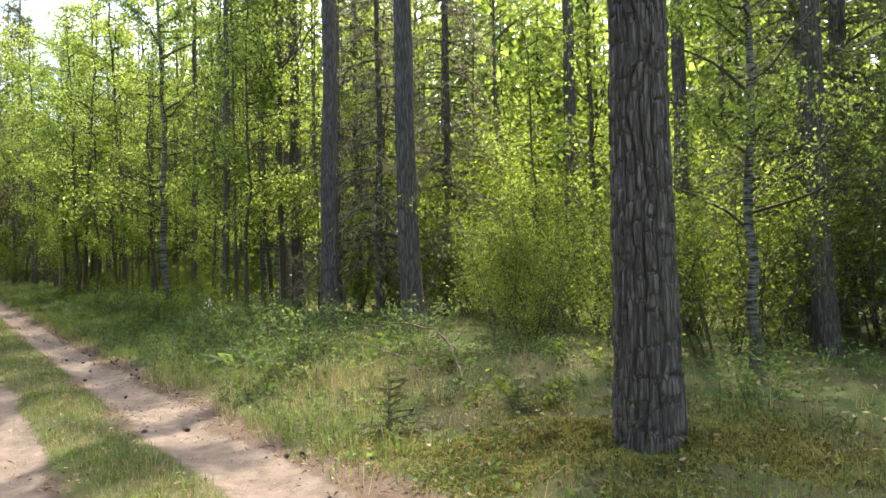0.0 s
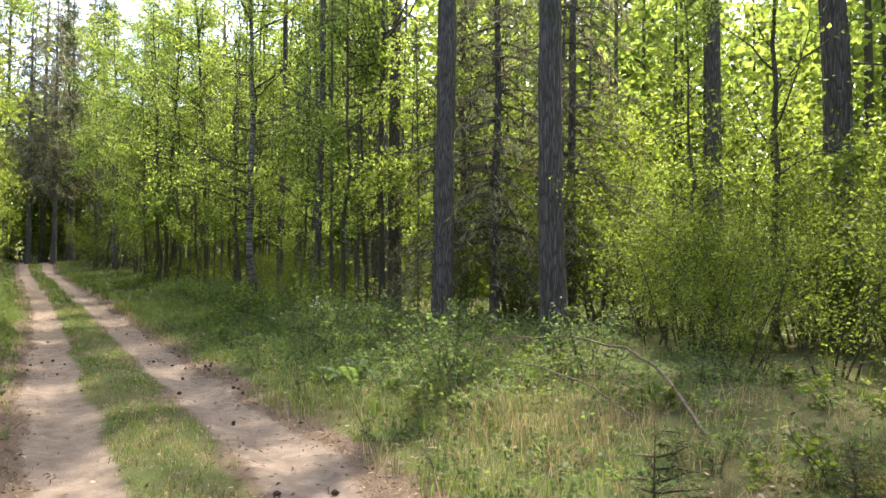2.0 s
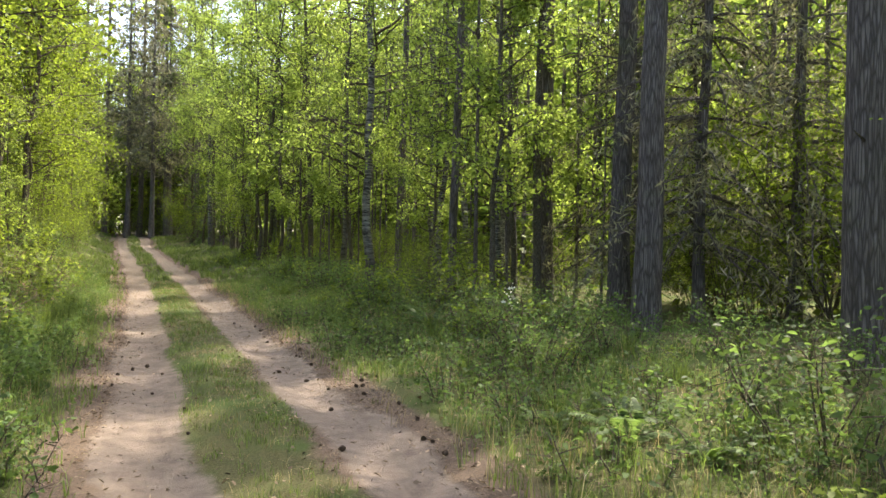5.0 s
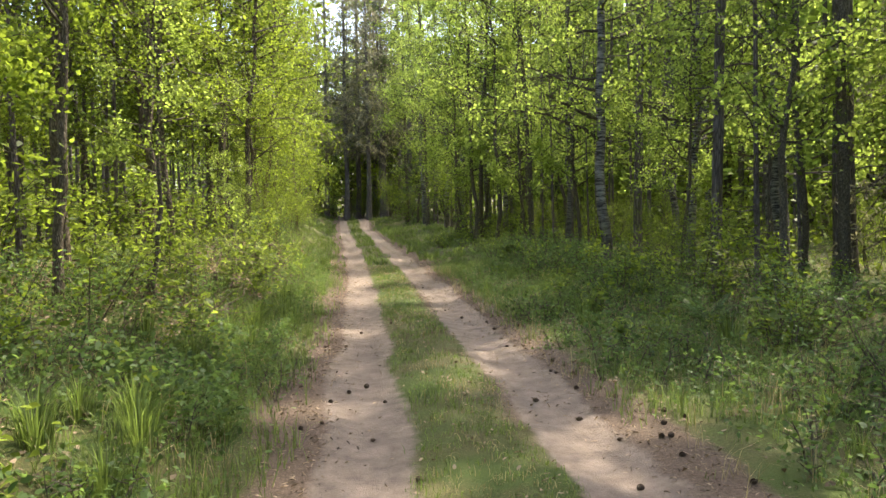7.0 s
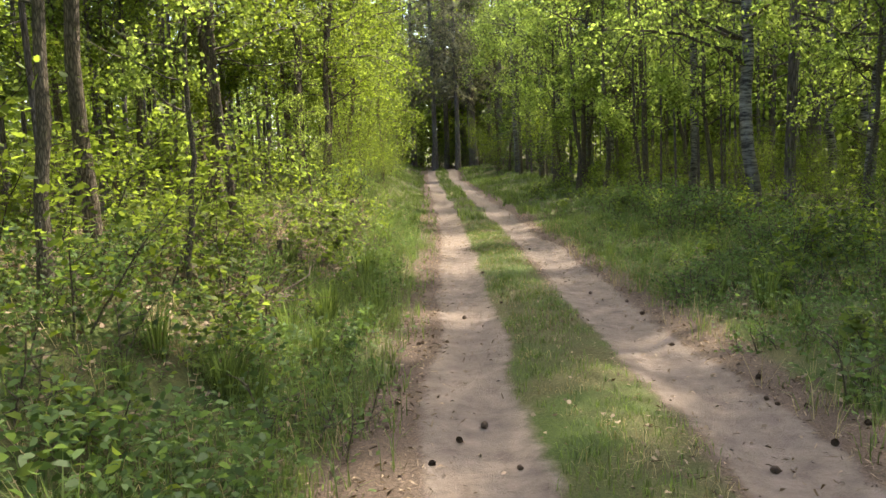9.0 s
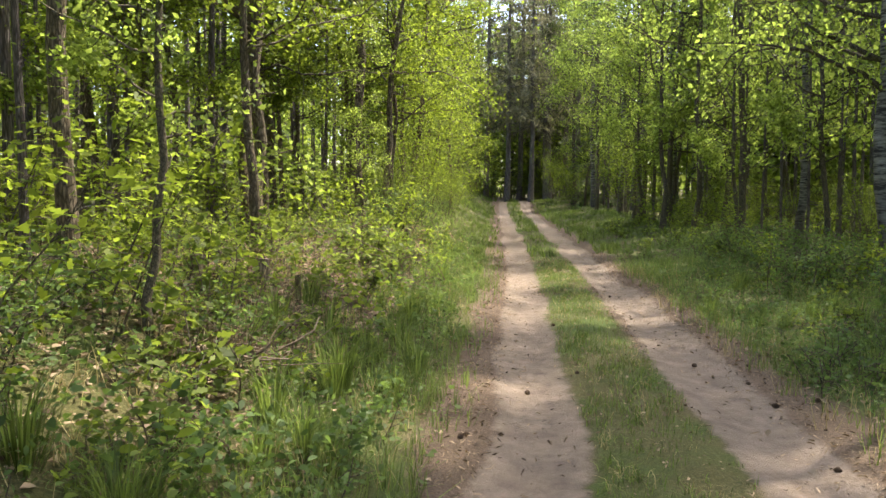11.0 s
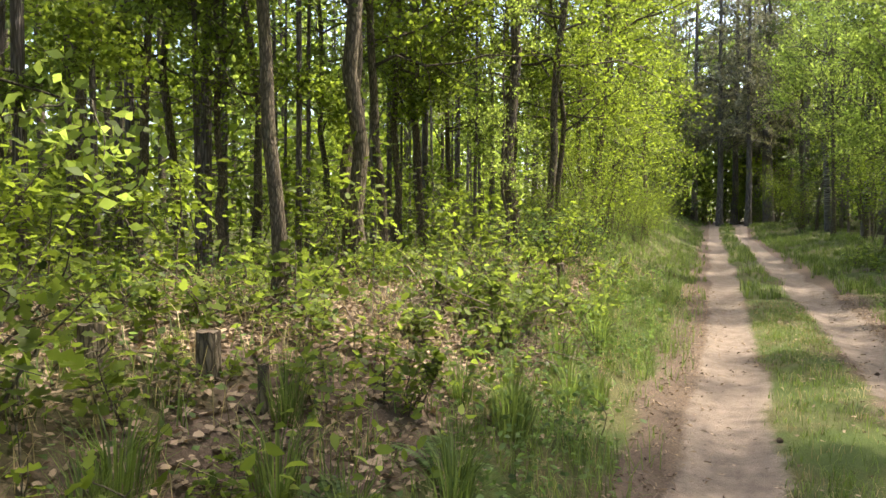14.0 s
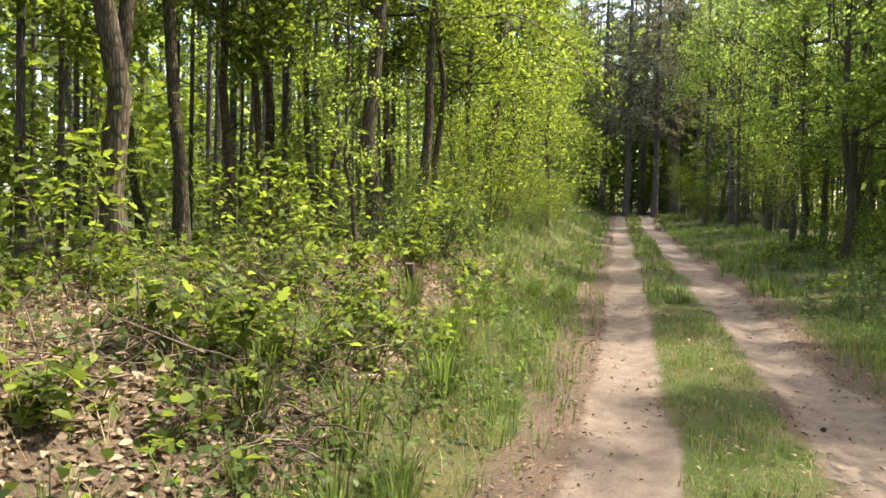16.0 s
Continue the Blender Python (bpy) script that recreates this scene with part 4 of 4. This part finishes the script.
def litter(name, seed, n, area, keep, size, mat, label, lift=0.012, wide=0.55):
    r = np.random.default_rng(seed)
    x, y = r.uniform(area[0], area[1], n), r.uniform(area[2], area[3], n)
    ok = r.random(n) < keep(x, y)
    x, y = x[ok], y[ok]
    c = np.stack([x, y, height(x, y) + lift + r.random(len(x)) * lift], -1)
    d = np.stack([r.normal(size=len(x)), r.normal(size=len(x)), 0.25 * r.normal(size=len(x))], -1)
    d /= np.linalg.norm(d, axis=1)[:, None]
    s = np.cross(d, np.array([0, 0, 1.0]) + 0.35 * r.normal(size=d.shape))
    s /= np.linalg.norm(s, axis=1)[:, None]
    nr = np.cross(s, d)
    L = (size * r.uniform(0.5, 1.3, len(x)))[:, None]
    curl = nr * L * r.uniform(-0.1, 0.35, len(x))[:, None]
    k = r.uniform(0.3, 1.45, (4, len(x), 1)) * wide / 2
    fold = nr * L * r.uniform(-0.15, 0.25, (len(x), 1))
    v = np.stack([c - d * L / 2 + curl * 0.5, c - d * L * 0.2 + s * L * k[0] + curl, c + d * L * 0.22 + s * L * k[1] + curl * 0.6 + fold, c + d * L / 2 + fold,
                  c + d * L * 0.18 - s * L * k[2] + curl, c - d * L * 0.24 - s * L * k[3] + curl * 0.6], 1).reshape(-1, 3)
    tagged(new(name, mesh_from(name, v, np.arange(6 * len(x)).reshape(-1, 6), mat)), label, "leaf litter", kind="stuff")


litter("leaf_litter", 301, 125000, (-7, -1.1, 3, 26), lambda x, y: 0.1 + 0.9 * np.clip(brown_mask(x, y), 0, 1), 0.052, LITTER, "dry brown oak leaves on the bank")
litter("leaf_litter", 302, 9000, (2.2, 7, -5, 20), lambda x, y: 0.15 + 0.7 * brown_mask(x, y), 0.06, LITTER, "brown dead leaves among the grass")
litter("needle_litter", 303, 26000, (-0.9, 2.4, -6, 26), lambda x, y: np.clip(brown_mask(x, y) * 1.2 - sand_mask(x, y), 0.02, 1), 0.05, LITTER, "brown needles and twig bits along the ruts", 0.006, 0.14)
litter("leaf_litter", 305, 5200, (-1.2, 2.6, -6, 24), lambda x, y: 0.15 + 0.85 * grass_chance(x, y), 0.034, LITTER, "pale crumbled leaf bits in the short grass", 0.03, 0.6)
litter("needle_litter", 306, 22000, (-0.7, 2.2, -6, 22), lambda x, y: np.clip(0.5 * brown_mask(x, y) - 0.47 * sand_mask(x, y), 0.015, 1), 0.03, DEAD_BITS, "dark twig and bark crumbs on the ruts", 0.004, 0.4)
litter("clover_patch", 304, 26000, (-3.4, 5.0, -6, 24), lambda x, y: grass_chance(x, y) * (np.abs(x - 0.75) > 1.3) * (1 - 0.6 * open_moss(x, y)), 0.045, DARK_LEAF, "low broad-leaved herbs in the verge", 0.05, 0.8)


def herb_layer(name, seed, n, area, top, size, mat, label):
    """Low broad-leaved herbs in drifts."""
    r = np.random.default_rng(seed)
    x, y = r.uniform(area[0], area[1], n), r.uniform(area[2], area[3], n)
    drift = np.clip(3.2 * value_noise(x * 1.4 + seed, y * 1.4) + 0.35, 0, 1)
    ok = r.random(n) < drift * np.clip(1 - 2 * np.maximum(sand_mask(x, y), 0.6 * step(-0.95, -0.6, x - bend(y)) * step(2.5, 2.1, x - bend(y))), 0, 1)
    ok &= (x > -1.6) | (y < 8) | (r.random(n) < 0.3)
    ok &= r.random(n) > 0.75 * open_moss(x, y)
    x, y, drift = x[ok], y[ok], drift[ok]
    c = np.stack([x, y, height(x, y) + 0.03 + r.random(len(x)) * top * drift], -1)
    v, f = ovate_leaf_arrays(r, c, size, 0.1)
    tagged(new(name, mesh_from(name, v, f, mat)), label, "undergrowth", kind="stuff")


herb_layer("herb_layer", 311, 60000, (2.1, 7.5, -5, 26), 0.38, 0.045, DARK_LEAF, "drifts of low green herbs on the verge")
herb_layer("herb_layer", 314, 60000, (-5.5, -0.9, 0, 11.5), 0.42, 0.055, DARK_LEAF, "lush green herbs covering the lower bank")
herb_layer("herb_layer", 312, 60000, (-6.5, -0.8, -3, 26), 0.34, 0.05, DARK_LEAF, "drifts of low green herbs on the bank")
herb_layer("herb_layer", 313, 16000, (-6.5, -1.3, 2, 26), 0.5, 0.075, BUSH_LEAF, "scattered seedling leaves above the leaf litter")


def tuft_mesh(seed, n=90, tall=0.5):
    """One clump of long bent grass blades from a common foot."""
    r = np.random.default_rng(seed)
    a, h, lean = r.uniform(0, 6.283, n), tall * r.uniform(0.5, 1.1, n), r.uniform(0.1, 0.75, n)
    w = 0.0042 * r.uniform(0.7, 1.3, n)
    out = np.stack([np.cos(a), np.sin(a), 0 * a], -1)
    side = np.stack([-np.sin(a), np.cos(a), 0 * a], -1) * w[:, None]
    foot = out * r.uniform(0, 0.09, n)[:, None] - np.array([0, 0, 0.02])
    up = np.array([0, 0, 1.0])[None]
    mid = foot + out * (h * lean * 0.35)[:, None] + up * (h * 0.6)[:, None]
    tip = foot + out * (h * lean)[:, None] + up * (h * (1 - 0.35 * lean))[:, None]
    v = np.stack([foot - side, foot + side, mid + side * 0.8, mid - side * 0.8, tip + side * 0.1, tip - side * 0.1], 1).reshape(-1, 3)
    k = np.arange(n)[:, None] * 6
    return mesh_from("foliage", v, np.concatenate([k + np.array([0, 1, 2, 3]), k + np.array([3, 2, 4, 5])]), GRASS)


TUFTS = Kind("grass_tuft", [[("foliage", tuft_mesh(q))] for q in (131, 132, 133)], "clump of long green grass on the verge", "grass", "grass tufts")
for x, y, s in ((3.1, 12.2, 1.3), (3.4, 12.6, 1.1), (2.9, 13.0, 1.0), (4.0, 9.8, 1.1), (3.5, 16.0, 1.0), (-1.25, 10.2, 1.0), (-1.35, 11.4, 1.1), (-1.2, 13.1, 1.0), (-1.3, 14.4, 1.2), (-1.15, 15.4, 1.1), (-1.4, 16.2, 1.2), (-1.3, 17.6, 1.2)):
    TUFTS.put(x, y, s)
for _ in range(70):
    TUFTS.put(random.uniform(-2.1, -0.95), random.uniform(1, 24), random.uniform(0.5, 1.0))
for _ in range(75):
    TUFTS.put(random.uniform(2.5, 5.6), random.uniform(1, 28), random.uniform(0.45, 1.0))


# ---- cones, stumps, fallen wood ----
def cone_mesh():
    bm = bmesh.new()
    rows, sides = 7, 9
    for k in range(rows):
        f = k / (rows - 1)
        rad = 0.019 * math.sin(math.pi * (0.12 + 0.83 * f)) + 0.002
        for j in range(sides):
            a = 2 * math.pi * (j + 0.5 * (k % 2)) / sides
            m = Matrix.Rotation(a, 4, "Z") @ Matrix.Translation((rad, 0, 0.045 * f)) @ Matrix.Rotation(radians(-35), 4, "Y")
            vs = [bm.verts.new(m @ Vector(p)) for p in ((-0.012, -0.005, 0), (-0.012, 0.005, 0), (0.007, 0.006, 0.003), (0.009, 0, 0.005), (0.007, -0.006, 0.003))]
            bm.faces.new(vs)
    bmesh.ops.create_uvsphere(bm, u_segments=8, v_segments=6, radius=0.016, matrix=Matrix.Translation((0, 0, 0.022)) @ Matrix.Diagonal((1, 1, 1.4, 1)))
    me = bpy.data.meshes.new("pine_cone")
    bm.to_mesh(me)
    bm.free()
    me.materials.append(CONE)
    return me


cone_me = cone_mesh()
spots_cone = [(1.6, 0.23), (1.22, 0.31), (1.48, 2.88), (0.04, 7.25), (0.0, 9.0), (1.45, 8.2), (1.87, 8.5), (0.16, 8.3), (-0.3, 8.43), (1.52, 6.1), (0.38, 12.98), (-0.05, 12.4), (-0.44, 11.18), (-0.22, 11.28), (1.82, 12.15), (1.7, 6.95)]
for _ in range(18):
    spots_cone.append((random.choice((random.uniform(-0.6, 0.3), random.uniform(1.2, 2.2))), random.uniform(-4, 20)))
for x0, y0, k in ((2.1, 7.4, 6), (2.0, 9.4, 5), (2.1, 5.2, 4), (-0.5, 7.8, 3), (-0.5, 10.6, 2), (2.1, 12.6, 3)):
    for _ in range(k):
        spots_cone.append((x0 + random.gauss(0, 0.16), y0 + random.gauss(0, 0.7)))
for x, y in spots_cone:
    s = random.uniform(0.6, 0.95)
    ob = tagged(new("pine_cone", cone_me), "small dark brown pine cone lying on the sandy track", "pine cone", "pine cones")
    ob.matrix_world = pose(x, y, float(height(x, y)) + 0.016 * s, 90, random.uniform(-15, 15), random.uniform(0, 360)) @ Matrix.Diagonal((s, s, s, 1))


def stump(x, y, tall, radius, label, seed, tip=(0, 0)):
    r = np.random.default_rng(seed)
    rows, sides = 10, 20
    a = np.arange(sides) * 2 * math.pi / sides
    V = []
    for k in range(rows):
        f = k / (rows - 1)
        rr = radius * (1 + 0.35 * math.exp(-f * 5)) * (1 + 0.12 * value_noise(a * 3 + seed, np.full(sides, f * 2.0)))
        zz = f * tall - 0.1 * (1 - f) + (k == rows - 1) * 0.25 * radius * value_noise(a * 2, a * 0 + seed)
        V.append(np.stack([rr * np.cos(a), rr * np.sin(a), zz + 0 * a], -1))
    V = np.concatenate(V)
    i = np.arange(rows - 1)[:, None] * sides + np.arange(sides)[None]
    j = np.arange(rows - 1)[:, None] * sides + (np.arange(sides)[None] + 1) % sides
    root = tagged(new("tree_stump"), label, "stump")
    body = new("bark", mesh_from("bark", V, np.stack([i, j, j + sides, i + sides], -1).reshape(-1, 4), OAK_BARK, True))
    top = V[-sides:] + np.array([0, 0, -0.004])
    mid = top.mean(0)[None]
    cut = new("cut_top", mesh_from("cut_top", np.vstack([top, mid]), np.stack([np.arange(sides), (np.arange(sides) + 1) % sides, np.full(sides, sides)], -1), DEAD_WOOD))
    body.parent = cut.parent = root
    root.matrix_basis = spot(x, y, 1.0, None, 0.0, tip)


stump(-2.12, 12.95, 0.24, 0.028, "short weathered cut stump in the leaf litter", 1)
stump(-2.45, 12.95, 0.24, 0.06, "old grey-brown cut stump among dead leaves", 2)
stump(-2.95, 12.7, 0.22, 0.07, "mossy cut stump beside young plants", 3)
stump(-2.08, 19.4, 0.36, 0.05, "dark thin stump on the grassy bank", 4, (4, 8))
stump(-1.75, 15.9, 0.3, 0.03, "dark broken stem stub in the undergrowth", 5, (-12, 6))


def stick(name, pts, radius, label, mat=None):
    pts = np.array(pts, float)
    t = np.linspace(0, 1, 14)
    k = np.linspace(0, 1, len(pts))
    line = np.stack([np.interp(t, k, pts[:, n]) for n in range(3)], -1)
    for _ in range(2):
        line[1:-1] = (line[:-2] + 2 * line[1:-1] + line[2:]) / 4
    line += rng.normal(size=line.shape) * radius * 0.6
    tagged(new(name, tube_mesh(name, [(line, np.linspace(radius, radius * 0.35, 14))], mat or DEAD_WOOD, 7)), label, "branch")


def gz(x, y, up=0.0):
    return (x, y, float(height(x, y)) + up)


stick("bent_branch", [gz(4.5, -0.35), gz(4.85, 0.45, 0.34), gz(5.2, 1.4, 0.52), gz(5.3, 2.5, 0.5), gz(4.95, 3.6, 0.36)], 0.02, "thin bent-over stem arching above the verge")
stick("bent_branch", [gz(4.35, 0.3, 0.02), gz(4.6, 1.1, 0.2), gz(4.4, 2.4, 0.3), gz(4.2, 3.2, 0.15)], 0.012, "thin dead branch arching in the grass")
stick("bent_branch", [gz(4.7, 8.4), gz(4.5, 7.9, 0.45), gz(4.1, 7.2, 0.75), gz(3.65, 6.6, 0.9)], 0.014, "low leaning branch with pale blossoms")
for _ in range(46):
    x, y, a, ln = random.uniform(-7, -2.2), random.uniform(5, 24), random.uniform(1.7, 4.6), random.uniform(0.5, 2.0)
    stick("fallen_branch", [gz(x, y, 0.03), gz(x + math.cos(a) * ln / 2, y + math.sin(a) * ln / 2, random.uniform(0.05, 0.25)), gz(x + math.cos(a) * ln, y + math.sin(a) * ln, 0.05)], random.uniform(0.006, 0.016), "dead brown branch lying on the forest floor")
for _ in range(20):
    x, y, a, ln = random.uniform(3.2, 9), random.uniform(-4, 18), random.uniform(0, 6.28), random.uniform(0.4, 1.5)
    stick("fallen_branch", [gz(x, y, 0.03), gz(x + math.cos(a) * ln / 2, y + math.sin(a) * ln / 2, random.uniform(0.05, 0.2)), gz(x + math.cos(a) * ln, y + math.sin(a) * ln, 0.05)], random.uniform(0.005, 0.012), "dead brown branch lying on the forest floor")



def brushwood(x, y, seed, n, wide):
    """A tangle of dead twigs."""
    r = np.random.default_rng(seed)
    lines = []
    for _ in range(n):
        a, o = r.uniform(0, 6.283), r.normal(size=2) * wide * 0.4
        b = grow(r, (o[0], o[1], r.uniform(0.0, 0.12)), (math.cos(a), math.sin(a), r.uniform(-0.05, 0.7)), r.uniform(0.25, 0.8), 5, 0.3)
        b[:, 2] = np.maximum(b[:, 2], 0.0)
        lines.append((b, np.linspace(r.uniform(0.003, 0.008), 0.0015, 6)))
    ob = tagged(new("brushwood_pile", tube_mesh("brushwood_pile", lines, DEAD_WOOD, 4)), "tangled dead grey-brown twigs on the bank", "twigs", kind="stuff")
    ob.matrix_basis = spot(x, y)


brushwood(-1.72, 15.9, 1, 80, 0.55)
brushwood(-1.9, 10.9, 2, 50, 0.4)
brushwood(-2.7, 17.2, 3, 50, 0.6)
brushwood(-2.5, 15.4, 4, 60, 0.6)
brushwood(-2.0, 16.7, 5, 60, 0.5)
brushwood(-3.1, 14.2, 6, 40, 0.6)
BRAMBLE.put(-2.0, 10.95, 0.55)

# blossoms on the leaning branch
rb = np.random.default_rng(5)
bc = np.array(gz(3.62, 6.56, 0.9)) + rb.normal(size=(26, 3)) * np.array([0.05, 0.05, 0.08])
bv, bf = leaf_arrays(rb, bc, 0.04, 0.0, 0.8)
tagged(new("blossom_cluster", mesh_from("blossom_cluster", bv, bf, BLOSSOM)), "pale white blossoms on a low leaning branch", "blossom")

SPRUCELING = Kind("spruce_sapling", [conifer(111, 0.75, 0.012, 0.1, 0.42, 9, 4, 1500, NEEDLE, 0.1, THIN_BARK, 0.05)], "small young spruce on the mossy verge", "sapling", "young spruces")
SPRUCELING.put(2.95, -1.35, 0.9)
SPRUCELING.put(4.0, -1.9, 0.5)


# ---- ferns ----
def fern(seed):
    r = np.random.default_rng(seed)
    lines, V, F, base = [], [], [], 0
    for k in range(8):
        a = r.uniform(0, 6.283)
        b = grow(r, (0, 0, 0), (math.cos(a) * 0.6, math.sin(a) * 0.6, 1), r.uniform(0.4, 0.65), 10, 0.05, -0.13)
        lines.append((b, np.linspace(0.004, 0.001, 11)))
        side = np.array([-math.sin(a), math.cos(a), 0])
        for j in np.linspace(0.15, 0.98, 20):
            p, q = along(b, float(j)), along(b, min(0.999, float(j) + 0.02))
            fw = (q - p) / (np.linalg.norm(q - p) + 1e-9)
            ln = 0.13 * math.sin(math.pi * (0.15 + 0.83 * (1 - j) * 0.9))
            for s in (-1, 1):
                tip = p + side * s * ln + fw * ln * 0.35 - np.array([0, 0, ln * 0.15])
                V += [p - fw * 0.008, p + side * s * ln * 0.5 + fw * 0.0, tip, p + side * s * ln * 0.5 + fw * 0.03]
                F.append([base, base + 1, base + 2, base + 3])
                base += 4
    return [("branchwork", tube_mesh("branchwork", lines, THIN_BARK, 4)), ("foliage", mesh_from("foliage", np.array(V), np.array(F), DARK_LEAF))]


FERNS = Kind("fern", [fern(121), fern(122)], "green fern with feathery fronds on the verge", "fern", "ferns")
for x, y, s in ((4.55, 11.4, 1.0), (4.3, 10.8, 0.8), (3.2, 3.9, 0.9), (3.5, 4.3, 0.8), (3.0, 4.6, 0.7), (-1.35, 13.4, 0.6), (-1.5, 12.6, 0.5), (3.4, 3.3, 0.7)):
    FERNS.put(x, y, s)
